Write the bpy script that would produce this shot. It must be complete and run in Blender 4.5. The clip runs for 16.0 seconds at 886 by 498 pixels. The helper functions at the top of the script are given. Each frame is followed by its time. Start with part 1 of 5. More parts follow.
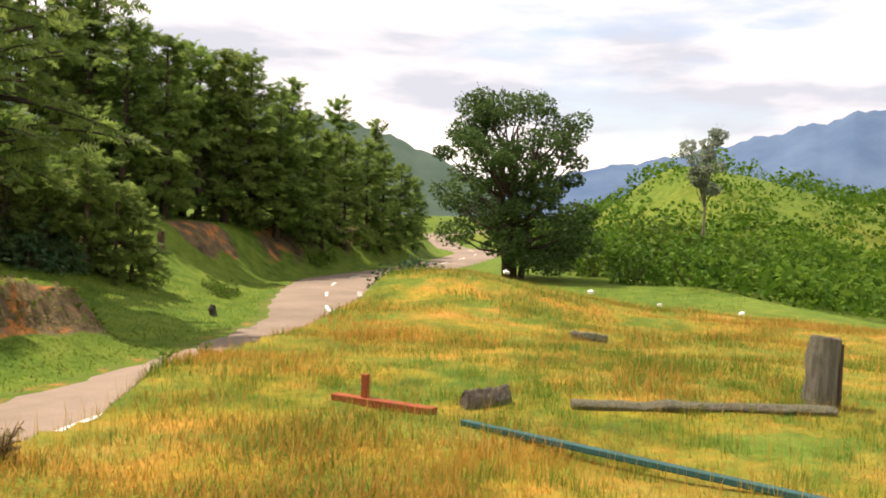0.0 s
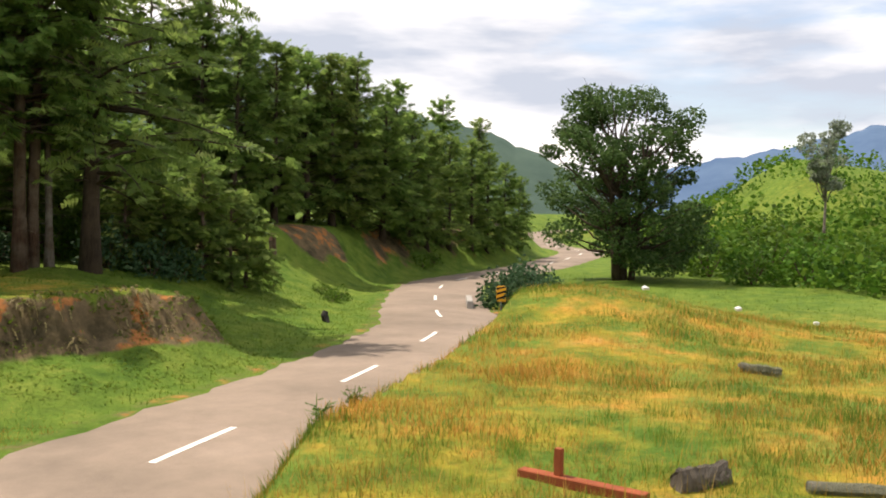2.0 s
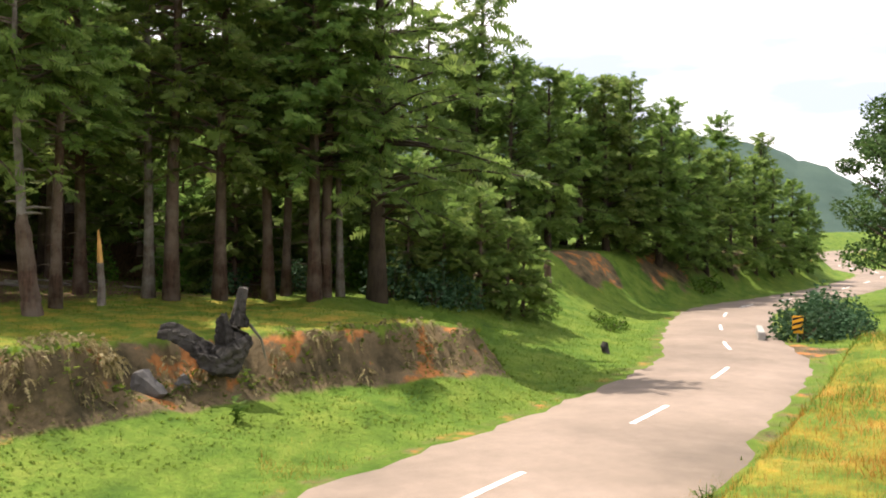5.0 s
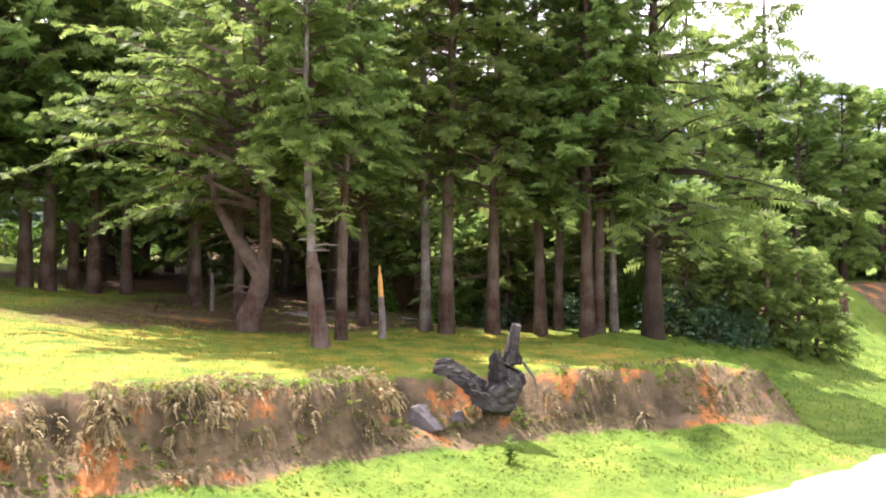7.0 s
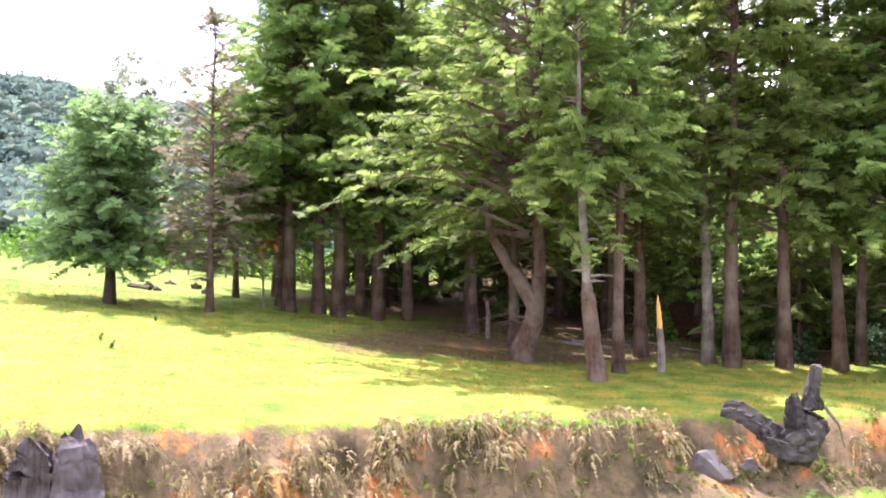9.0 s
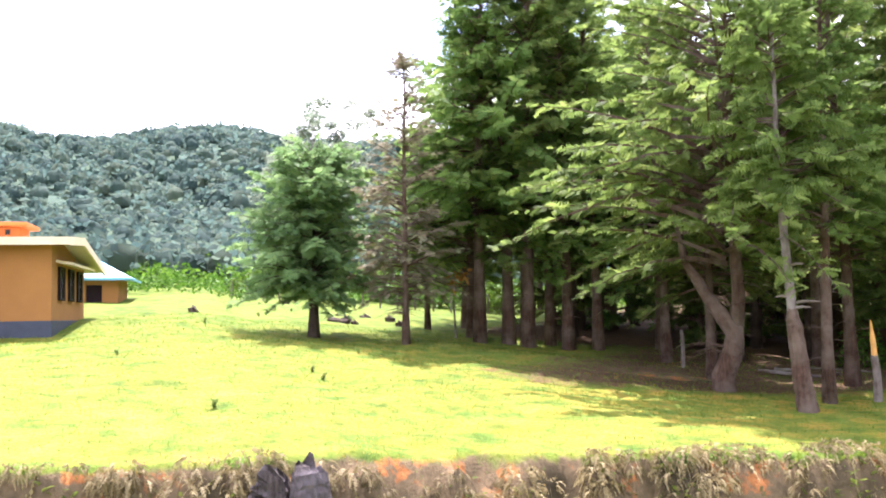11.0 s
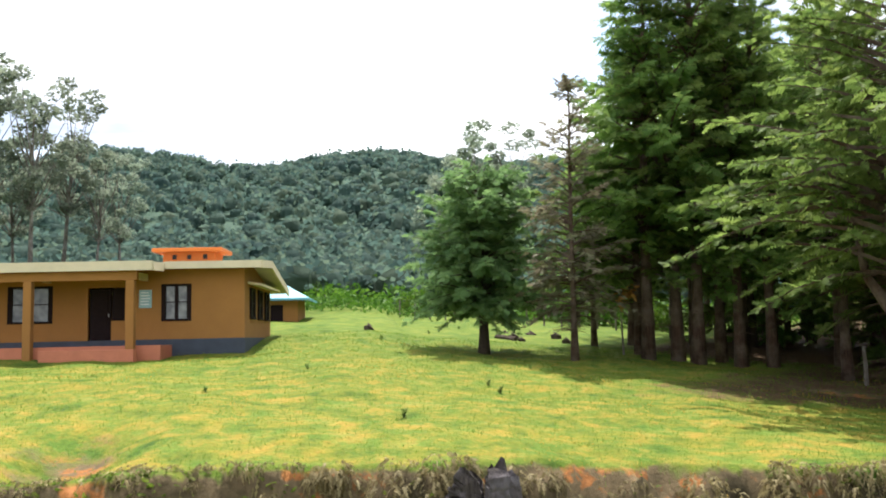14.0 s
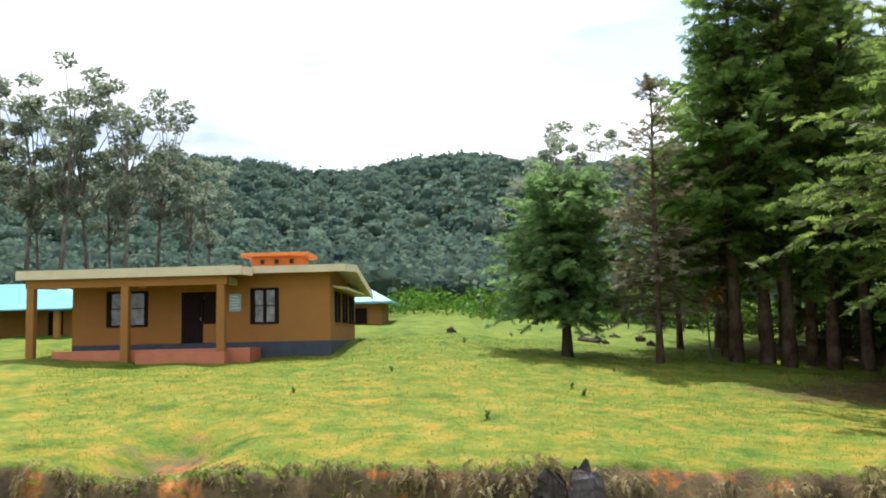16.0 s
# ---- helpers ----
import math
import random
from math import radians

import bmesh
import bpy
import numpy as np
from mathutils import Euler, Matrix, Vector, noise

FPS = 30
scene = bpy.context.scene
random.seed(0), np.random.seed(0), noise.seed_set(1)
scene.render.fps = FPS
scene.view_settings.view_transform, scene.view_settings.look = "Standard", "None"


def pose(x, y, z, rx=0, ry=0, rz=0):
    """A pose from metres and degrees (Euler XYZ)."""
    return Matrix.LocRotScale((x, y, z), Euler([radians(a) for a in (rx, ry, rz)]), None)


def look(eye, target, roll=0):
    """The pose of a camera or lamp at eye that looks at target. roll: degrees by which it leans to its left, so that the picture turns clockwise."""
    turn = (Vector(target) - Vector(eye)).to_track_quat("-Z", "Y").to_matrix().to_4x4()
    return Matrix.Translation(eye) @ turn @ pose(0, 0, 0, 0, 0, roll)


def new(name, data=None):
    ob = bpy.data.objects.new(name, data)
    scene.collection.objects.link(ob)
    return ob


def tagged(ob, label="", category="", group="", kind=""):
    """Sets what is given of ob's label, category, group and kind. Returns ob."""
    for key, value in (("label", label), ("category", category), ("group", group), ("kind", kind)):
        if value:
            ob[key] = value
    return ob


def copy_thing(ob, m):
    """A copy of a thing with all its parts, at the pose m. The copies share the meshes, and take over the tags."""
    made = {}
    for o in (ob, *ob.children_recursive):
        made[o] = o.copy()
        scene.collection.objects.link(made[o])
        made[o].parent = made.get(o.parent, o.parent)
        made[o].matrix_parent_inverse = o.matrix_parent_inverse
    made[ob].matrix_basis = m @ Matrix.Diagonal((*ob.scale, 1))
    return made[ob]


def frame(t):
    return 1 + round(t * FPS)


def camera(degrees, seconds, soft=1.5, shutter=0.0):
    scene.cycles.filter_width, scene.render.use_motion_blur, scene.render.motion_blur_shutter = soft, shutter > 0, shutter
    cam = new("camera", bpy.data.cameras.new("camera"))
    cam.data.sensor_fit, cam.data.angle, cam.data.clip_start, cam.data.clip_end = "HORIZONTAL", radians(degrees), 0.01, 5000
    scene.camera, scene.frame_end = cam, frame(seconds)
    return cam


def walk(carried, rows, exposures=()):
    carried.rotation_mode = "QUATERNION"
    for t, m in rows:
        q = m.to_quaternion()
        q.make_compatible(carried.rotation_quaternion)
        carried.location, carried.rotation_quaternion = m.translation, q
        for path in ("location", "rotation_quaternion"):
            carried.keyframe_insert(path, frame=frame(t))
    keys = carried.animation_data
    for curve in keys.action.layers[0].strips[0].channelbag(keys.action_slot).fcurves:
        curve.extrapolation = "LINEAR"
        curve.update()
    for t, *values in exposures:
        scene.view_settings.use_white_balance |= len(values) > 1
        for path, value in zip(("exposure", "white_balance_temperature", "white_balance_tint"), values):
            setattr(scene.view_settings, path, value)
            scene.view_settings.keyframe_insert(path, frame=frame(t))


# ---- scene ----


def aim(x, y, z, turn, tilt, lean):
    """A camera pose: place, degrees turned to the left from the y axis, degrees of tilt up, degrees of lean."""
    a, p = radians(turn), radians(tilt)
    way = Vector((-math.sin(a) * math.cos(p), math.cos(a) * math.cos(p), math.sin(p)))
    return look((x, y, z), Vector((x, y, z)) + way, lean)


cam = camera(52.27, 16.0, soft=1.9)
walk(cam, [
        (0.0, aim(0.030, -1.485, 3.922, -40.66, -1.42, 2.16)),
        (0.5, aim(0.023, -1.288, 3.975, -39.44, -1.77, 2.10)),
        (1.0, aim(0.003, -1.087, 4.031, -38.09, -1.87, 1.97)),
        (1.5, aim(0.042, -0.848, 4.092, -36.34, -1.77, 1.69)),
        (2.0, aim(0.099, -0.603, 4.160, -34.33, -1.77, 1.48)),
        (2.5, aim(0.167, -0.345, 4.186, -32.09, -1.63, 1.18)),
        (3.0, aim(0.193, -0.089, 4.216, -29.74, -1.53, 0.85)),
        (3.2, aim(0.198, -0.021, 4.222, -28.74, -1.51, 0.74)),
        (5.3, aim(0.175, 0.644, 4.403, -15.24, -0.50, 0.38)),
        (5.5, aim(0.168, 0.725, 4.410, -13.72, -0.36, 0.24)),
        (6.0, aim(0.102, 0.939, 4.426, -9.71, 0.09, 0.09)),
        (6.5, aim(0.171, 1.037, 4.480, -5.07, 0.54, 0.17)),
        (7.0, aim(0.213, 1.230, 4.518, -0.43, 1.08, 0.24)),
        (7.5, aim(0.249, 1.444, 4.579, 4.24, 1.47, 0.27)),
        (8.0, aim(0.253, 1.590, 4.638, 8.81, 1.83, 0.05)),
        (8.5, aim(0.160, 1.687, 4.753, 12.95, 2.01, 0.16)),
        (9.0, aim(0.017, 1.742, 4.852, 16.61, 2.27, -0.02)),
        (9.5, aim(-0.102, 1.767, 4.926, 19.99, 2.60, -0.16)),
        (10.0, aim(-0.178, 1.714, 4.955, 23.06, 3.02, -0.27)),
        (10.2, aim(-0.194, 1.654, 4.956, 24.08, 3.29, -0.66)),
        (12.3, aim(-0.274, 0.427, 4.878, 33.04, 4.94, -0.73)),
        (12.5, aim(-0.246, 0.361, 4.876, 33.70, 5.03, -0.88)),
        (13.0, aim(-0.178, 0.234, 4.872, 35.14, 5.23, -1.03)),
        (13.5, aim(-0.138, 0.166, 4.864, 36.42, 5.44, -1.18)),
        (14.0, aim(-0.106, 0.134, 4.856, 37.75, 5.59, -1.26)),
        (14.5, aim(-0.074, 0.109, 4.841, 39.07, 5.67, -1.31)),
        (15.0, aim(-0.035, 0.084, 4.838, 40.39, 5.76, -1.37)),
        (15.5, aim(-0.038, 0.054, 4.835, 41.65, 5.83, -1.35)),
        (16.0, aim(0.000, 0.000, 4.830, 42.95, 5.90, -1.29)),
    ], exposures=[(0.0, 0.75, 7850, 19), (3.2, 0.5, 6950, 13), (5.3, 1.2, 6900, 19), (6.2, 1.65, 6750, 27), (8.0, 2.55, 6200, 36), (10.2, 2.45, 6150, 35), (12.3, 1.75, 6100, 20), (14.0, 1.15, 6400, 11), (16.0, 0.9, 6400, 10)])

# ---------- sky and sun ----------
SUN_EL, SUN_AZ = 63.0, 31.0     # degrees up, degrees to the left of the y axis
world = bpy.data.worlds.new("sky")
scene.world = world
world.use_nodes = True
wt = world.node_tree
wt.nodes.clear()
w_out = wt.nodes.new("ShaderNodeOutputWorld")
w_sky = wt.nodes.new("ShaderNodeTexSky")
w_sky.sky_type, w_sky.sun_disc = "NISHITA", False
w_sky.sun_elevation, w_sky.sun_rotation = radians(SUN_EL), radians(-SUN_AZ)
w_sky.air_density, w_sky.dust_density = 1.0, 1.5
w_co = wt.nodes.new("ShaderNodeTexCoord")
w_map = wt.nodes.new("ShaderNodeMapping")
w_map.inputs["Scale"].default_value = (1.0, 1.0, 4.6)
w_map.inputs["Location"].default_value = (0.35, 0.1, 0.2)
w_noise = wt.nodes.new("ShaderNodeTexNoise")
w_noise.inputs["Scale"].default_value, w_noise.inputs["Detail"].default_value = 2.3, 7.0
w_noise.inputs["Roughness"].default_value = 0.52
w_cover = wt.nodes.new("ShaderNodeValToRGB")
w_cover.color_ramp.elements[0].position, w_cover.color_ramp.elements[1].position = 0.34, 0.46
w_noise2 = wt.nodes.new("ShaderNodeTexNoise")
w_noise2.inputs["Scale"].default_value, w_noise2.inputs["Detail"].default_value = 2.1, 7.0
w_cloud = wt.nodes.new("ShaderNodeValToRGB")
w_cloud.color_ramp.elements[0].position, w_cloud.color_ramp.elements[0].color = 0.40, (0.36, 0.42, 0.52, 1)
w_cloud.color_ramp.elements[1].position, w_cloud.color_ramp.elements[1].color = 0.60, (1.0, 1.0, 1.0, 1)
w_b1, w_b2, w_add = (wt.nodes.new(k) for k in ("ShaderNodeBackground", "ShaderNodeBackground", "ShaderNodeMixShader"))
w_b1.inputs["Strength"].default_value, w_b2.inputs["Strength"].default_value = 0.14, 1.15
wt.links.new(w_co.outputs["Generated"], w_map.inputs["Vector"])
wt.links.new(w_map.outputs["Vector"], w_noise.inputs["Vector"])
wt.links.new(w_map.outputs["Vector"], w_noise2.inputs["Vector"])
wt.links.new(w_noise.outputs["Fac"], w_cover.inputs["Fac"])
wt.links.new(w_noise2.outputs["Fac"], w_cloud.inputs["Fac"])
wt.links.new(w_sky.outputs["Color"], w_b1.inputs["Color"])
wt.links.new(w_cloud.outputs["Color"], w_b2.inputs["Color"])
wt.links.new(w_cover.outputs["Color"], w_add.inputs["Fac"])
wt.links.new(w_b1.outputs["Background"], w_add.inputs[1])
wt.links.new(w_b2.outputs["Background"], w_add.inputs[2])
wt.links.new(w_add.outputs["Shader"], w_out.inputs["Surface"])

sun = new("sun", bpy.data.lights.new("sun", "SUN"))
sun.data.energy, sun.data.angle, sun.data.color = 4.3, radians(0.6), (1.0, 0.955, 0.87)
_a, _e = radians(SUN_AZ), radians(SUN_EL)
sun.matrix_world = look((-math.sin(_a) * math.cos(_e) * 50, math.cos(_a) * math.cos(_e) * 50, math.sin(_e) * 50), (0, 0, 0))

# ---------- materials ----------


class Nodes:
    """Short hand for a node material."""

    def __init__(self, name, rough=0.8, metal=0.0, spec=0.3):
        self.mat = bpy.data.materials.new(name)
        self.mat.use_nodes = True
        self.t = self.mat.node_tree
        self.p = self.t.nodes["Principled BSDF"]
        self.p.inputs["Roughness"].default_value = rough
        self.p.inputs["Metallic"].default_value = metal
        self.p.inputs["Specular IOR Level"].default_value = spec
        self.co = self.t.nodes.new("ShaderNodeTexCoord").outputs["Object"]

    def put(self, socket, value):
        if isinstance(value, (int, float, tuple)):
            socket.default_value = value if not isinstance(value, tuple) or len(value) != 3 or socket.type == "VECTOR" else (*value, 1)
        else:
            self.t.links.new(value, socket)

    def noise(self, scale, detail=4.0, rough=0.6, vector=None, stretch=None):
        n = self.t.nodes.new("ShaderNodeTexNoise")
        n.inputs["Scale"].default_value, n.inputs["Detail"].default_value, n.inputs["Roughness"].default_value = scale, detail, rough
        v = vector if vector is not None else self.co
        if stretch:
            m = self.t.nodes.new("ShaderNodeMapping")
            m.inputs["Scale"].default_value = stretch
            self.t.links.new(v, m.inputs["Vector"])
            v = m.outputs["Vector"]
        self.t.links.new(v, n.inputs["Vector"])
        return n.outputs["Fac"]

    def ramp(self, fac, *stops):
        n = self.t.nodes.new("ShaderNodeValToRGB")
        e = n.color_ramp.elements
        while len(e) < len(stops):
            e.new(0.5)
        for k, (pos, col) in zip(e, stops):
            k.position, k.color = pos, (*col, 1) if isinstance(col, tuple) else (col, col, col, 1)
        self.t.links.new(fac, n.inputs["Fac"])
        return n.outputs["Color"]

    def mix(self, fac, a, b, blend="MIX"):
        n = self.t.nodes.new("ShaderNodeMixRGB")
        n.blend_type = blend
        for s, v in zip(n.inputs, (fac, a, b)):
            self.put(s, v)
        return n.outputs["Color"]

    def math(self, op, a, b=0.0):
        n = self.t.nodes.new("ShaderNodeMath")
        n.operation = op
        self.put(n.inputs[0], a), self.put(n.inputs[1], b)
        return n.outputs["Value"]

    def attr(self, name):
        n = self.t.nodes.new("ShaderNodeAttribute")
        n.attribute_name = name
        return n.outputs["Fac"]

    def island(self):
        return self.t.nodes.new("ShaderNodeNewGeometry").outputs["Random Per Island"]

    def each(self):
        return self.t.nodes.new("ShaderNodeObjectInfo").outputs["Random"]

    def done(self, color, bump=None, strength=0.3, distance=0.02, rough=None):
        self.put(self.p.inputs["Base Color"], color)
        if rough is not None:
            self.put(self.p.inputs["Roughness"], rough)
        if bump is not None:
            b = self.t.nodes.new("ShaderNodeBump")
            b.inputs["Strength"].default_value, b.inputs["Distance"].default_value = strength, distance
            self.t.links.new(bump, b.inputs["Height"])
            self.t.links.new(b.outputs["Normal"], self.p.inputs["Normal"])
        return self.mat


def leaf_material(name, dark, light, tip, see=0.3, rough=0.6, relief=0.0, patch=0.6):
    """Leaves: a colour for each tuft, patches at tree size, and some light that passes through."""
    m = Nodes(name, rough, 0, 0.12)
    one = m.ramp(m.island(), (0.0, dark), (0.55, light), (1.0, tip))
    big = m.mix(m.ramp(m.noise(patch, 4), (0.38, 0.0), (0.62, 1.0)), dark, light)
    col = m.mix(0.45, one, big)
    hue = m.t.nodes.new("ShaderNodeHueSaturation")
    m.put(hue.inputs["Hue"], m.math("ADD", m.math("MULTIPLY", m.each(), 0.03), 0.485))
    m.put(hue.inputs["Value"], m.math("ADD", m.math("MULTIPLY", m.each(), 0.35), 0.82))
    m.t.links.new(col, hue.inputs["Color"])
    col = hue.outputs["Color"]
    m.put(m.p.inputs["Base Color"], col)
    if relief:
        b = m.t.nodes.new("ShaderNodeBump")
        b.inputs["Strength"].default_value, b.inputs["Distance"].default_value = 1.0, relief
        m.t.links.new(m.noise(1.6 / relief, 5, 0.75), b.inputs["Height"])
        m.t.links.new(b.outputs["Normal"], m.p.inputs["Normal"])
    tr = m.t.nodes.new("ShaderNodeBsdfTranslucent")
    m.t.links.new(col, tr.inputs["Color"])
    mx = m.t.nodes.new("ShaderNodeMixShader")
    mx.inputs["Fac"].default_value = see
    m.t.links.new(m.p.outputs["BSDF"], mx.inputs[1])
    m.t.links.new(tr.outputs["BSDF"], mx.inputs[2])
    m.t.links.new(mx.outputs["Shader"], m.t.nodes["Material Output"].inputs["Surface"])
    return m.mat


def bark_material(name, dark, light, moss=None, scale=6.0):
    m = Nodes(name, 0.9, 0, 0.15)
    ridge = m.noise(scale, 6, 0.7, stretch=(2.2, 2.2, 0.35))
    patch = m.noise(1.3, 4, 0.6)
    col = m.mix(m.ramp(patch, (0.4, 0.0), (0.62, 1.0)), m.ramp(ridge, (0.3, dark), (0.7, light)), moss or light)
    return m.done(col, ridge, 1.0, 0.05)


def make_ground():
    m = Nodes("ground", 0.92, 0, 0.1)
    soil, dry, litter = m.attr("soil"), m.attr("dry"), m.attr("litter")
    fine, mid, big = m.noise(9.0, 5, 0.7), m.noise(1.1, 5, 0.65), m.noise(0.16, 4)
    green = m.ramp(mid, (0.30, (0.042, 0.09, 0.012)), (0.5, (0.088, 0.158, 0.020)), (0.68, (0.16, 0.21, 0.035)))
    straw = m.ramp(mid, (0.3, (0.12, 0.16, 0.016)), (0.45, (0.28, 0.23, 0.028)), (0.6, (0.44, 0.23, 0.04)), (0.75, (0.46, 0.30, 0.09)))
    lush = m.ramp(m.noise(0.28, 4, 0.6), (0.42, 0.0), (0.6, 0.55))
    green = m.mix(lush, green, m.mix(0.5, green, (0.19, 0.235, 0.035)))
    patchy = m.math("MULTIPLY", m.ramp(m.noise(1.3, 6, 0.7), (0.40, 0.0), (0.6, 1.0)), dry)
    grass = m.mix(patchy, green, straw)
    grass = m.mix(0.55, grass, m.ramp(fine, (0.3, 0.35), (0.7, 1.0)), "MULTIPLY")
    earth = m.ramp(m.noise(0.75, 6, 0.62), (0.36, (0.055, 0.045, 0.024)), (0.55, (0.165, 0.12, 0.065)), (0.585, (0.33, 0.135, 0.045)), (0.67, (0.47, 0.20, 0.07)), (0.77, (0.26, 0.23, 0.19)))
    earth = m.mix(0.5, earth, m.ramp(fine, (0.3, 0.4), (0.75, 1.0)), "MULTIPLY")
    leafy = m.ramp(fine, (0.35, (0.03, 0.02, 0.012)), (0.6, (0.11, 0.065, 0.035)), (0.8, (0.12, 0.075, 0.04)))
    grass = m.mix(m.attr("wooded"), grass, m.ramp(mid, (0.35, (0.035, 0.065, 0.05)), (0.7, (0.07, 0.115, 0.075))))
    ragged = m.math("ADD", soil, m.math("MULTIPLY", m.math("SUBTRACT", mid, 0.5), 1.3))
    col = m.mix(m.ramp(m.math("ADD", litter, m.math("MULTIPLY", m.math("SUBTRACT", mid, 0.5), 1.2)), (0.35, 0.0), (0.7, 1.0)), grass, leafy)
    col = m.mix(m.math("MULTIPLY", m.ramp(ragged, (0.3, 0.0), (0.6, 1.0)), m.ramp(soil, (0.02, 0.0), (0.2, 1.0))), col, earth)
    return m.done(col, m.math("ADD", fine, m.math("MULTIPLY", mid, 1.5)), 0.8, 0.06)


def make_road():
    m = Nodes("worn_asphalt", 0.85, 0, 0.25)
    fine, mid, big = m.noise(40, 3, 0.7), m.noise(2.0, 5, 0.65), m.noise(0.22, 5, 0.6)
    col = m.ramp(big, (0.3, (0.165, 0.13, 0.10)), (0.55, (0.255, 0.197, 0.152)), (0.75, (0.31, 0.24, 0.19)))
    col = m.mix(0.35, col, m.ramp(mid, (0.35, 0.6), (0.7, 1.0)), "MULTIPLY")
    col = m.mix(0.3, col, m.ramp(fine, (0.35, 0.5), (0.65, 1.0)), "MULTIPLY")
    return m.done(col, fine, 0.35, 0.01)


def plain(name, color, rough=0.7, metal=0.0, vary=0.25, scale=3.0, spec=0.3, bump=0.1):
    m = Nodes(name, rough, metal, spec)
    low = tuple(c * (1 - vary) for c in color)
    n1, n2 = m.noise(scale, 5, 0.6), m.noise(scale * 9, 4, 0.6)
    col = m.mix(0.25, m.ramp(n1, (0.3, low), (0.65, color)), m.ramp(n2, (0.3, low), (0.7, color)))
    return m.done(col, n2, bump, 0.01)


M_GROUND, M_ROAD = make_ground(), make_road()
M_DASH = plain("road_paint", (0.78, 0.77, 0.72), 0.7, vary=0.35, scale=5)
M_CONIFER = leaf_material("conifer_leaves", (0.065, 0.115, 0.030), (0.16, 0.245, 0.055), (0.30, 0.38, 0.10), 0.6)
M_BRIGHT = leaf_material("bright_conifer_leaves", (0.07, 0.12, 0.030), (0.165, 0.25, 0.056), (0.29, 0.375, 0.10), 0.6)
M_PALE_CONIFER = leaf_material("pale_conifer_leaves", (0.085, 0.155, 0.060), (0.165, 0.27, 0.095), (0.27, 0.38, 0.14), 0.55)
M_WITHER = leaf_material("withered_leaves", (0.25, 0.12, 0.02), (0.5, 0.25, 0.05), (0.6, 0.36, 0.1), 0.4)
M_BROWN_TWIGS = leaf_material("dry_twigs", (0.13, 0.115, 0.075), (0.24, 0.21, 0.135), (0.20, 0.25, 0.11), 0.5)
M_BROAD = leaf_material("broad_leaves", (0.024, 0.052, 0.016), (0.066, 0.115, 0.032), (0.14, 0.195, 0.06), 0.4)
M_GUM = leaf_material("gum_leaves", (0.14, 0.18, 0.13), (0.25, 0.29, 0.21), (0.34, 0.38, 0.27), 0.55)
M_BUSH = leaf_material("bush_leaves", (0.030, 0.072, 0.010), (0.084, 0.168, 0.017), (0.168, 0.264, 0.036), 0.35)
M_SCRUB = leaf_material("scrub_leaves", (0.020, 0.060, 0.008), (0.080, 0.155, 0.015), (0.15, 0.215, 0.025), 0.4, rough=0.8, patch=0.07)
M_BLUE_BUSH = leaf_material("dull_bush_leaves", (0.02, 0.055, 0.025), (0.05, 0.11, 0.05), (0.09, 0.16, 0.07), 0.3)
# Blue of the distance haze is put into these leaf colours.
M_HAZED_WOODS = leaf_material("hill_woods", (0.062, 0.115, 0.106), (0.112, 0.180, 0.143), (0.185, 0.24, 0.142), 0.5, rough=0.8, relief=0.4, patch=0.05)
M_GRASS = leaf_material("grass_blades", (0.06, 0.125, 0.014), (0.125, 0.20, 0.024), (0.24, 0.27, 0.06), 0.6, patch=0.2)
M_STRAW = leaf_material("dry_grass_blades", (0.20, 0.16, 0.025), (0.46, 0.24, 0.04), (0.64, 0.40, 0.13), 0.5)
M_ROOTS = leaf_material("dry_roots", (0.08, 0.065, 0.030), (0.24, 0.185, 0.085), (0.44, 0.36, 0.20), 0.35)
M_BARK = bark_material("reddish_bark", (0.026, 0.016, 0.011), (0.11, 0.064, 0.042), (0.13, 0.10, 0.075))
M_DARK_BARK = bark_material("dark_bark", (0.018, 0.013, 0.010), (0.075, 0.055, 0.04))
M_GREY_BARK = bark_material("grey_bark", (0.05, 0.04, 0.03), (0.17, 0.135, 0.105), (0.21, 0.19, 0.165))
M_CHAR = bark_material("charred_wood", (0.008, 0.007, 0.007), (0.036, 0.032, 0.029), (0.075, 0.068, 0.06), 9.0)
M_STUMP = bark_material("stump_bark", (0.014, 0.011, 0.010), (0.085, 0.07, 0.062), (0.13, 0.115, 0.12), 8.0)
M_STUB = bark_material("charred_grey_wood", (0.012, 0.010, 0.009), (0.11, 0.09, 0.07), (0.16, 0.14, 0.115), 10.0)
M_OLDWOOD = bark_material("weathered_wood", (0.05, 0.045, 0.036), (0.22, 0.2, 0.17), (0.15, 0.15, 0.10), 12.0)
M_FRESH = plain("split_wood", (0.62, 0.33, 0.09), 0.8, vary=0.3, scale=8)
M_RUST = plain("rusty_iron", (0.30, 0.075, 0.028), 0.85, 0.2, vary=0.5, scale=9)
M_TEAL = plain("teal_paint", (0.018, 0.085, 0.082), 0.8, 0.0, vary=0.4, scale=7)
M_WALL = plain("ochre_plaster", (0.30, 0.14, 0.038), 0.9, vary=0.16, scale=1.2)
M_TRIM = plain("cream_paint", (0.62, 0.53, 0.37), 0.7, vary=0.15, scale=2)
M_ORANGE = plain("orange_paint", (0.62, 0.17, 0.03), 0.7, vary=0.15, scale=2)
M_PLINTH = plain("slate_paint", (0.055, 0.065, 0.085), 0.8, vary=0.3, scale=2)
M_PORCH = plain("red_oxide_floor", (0.50, 0.17, 0.09), 0.6, vary=0.2, scale=2)
M_DARKWOOD = plain("dark_door_wood", (0.016, 0.009, 0.009), 0.75, vary=0.35, scale=5, spec=0.1)
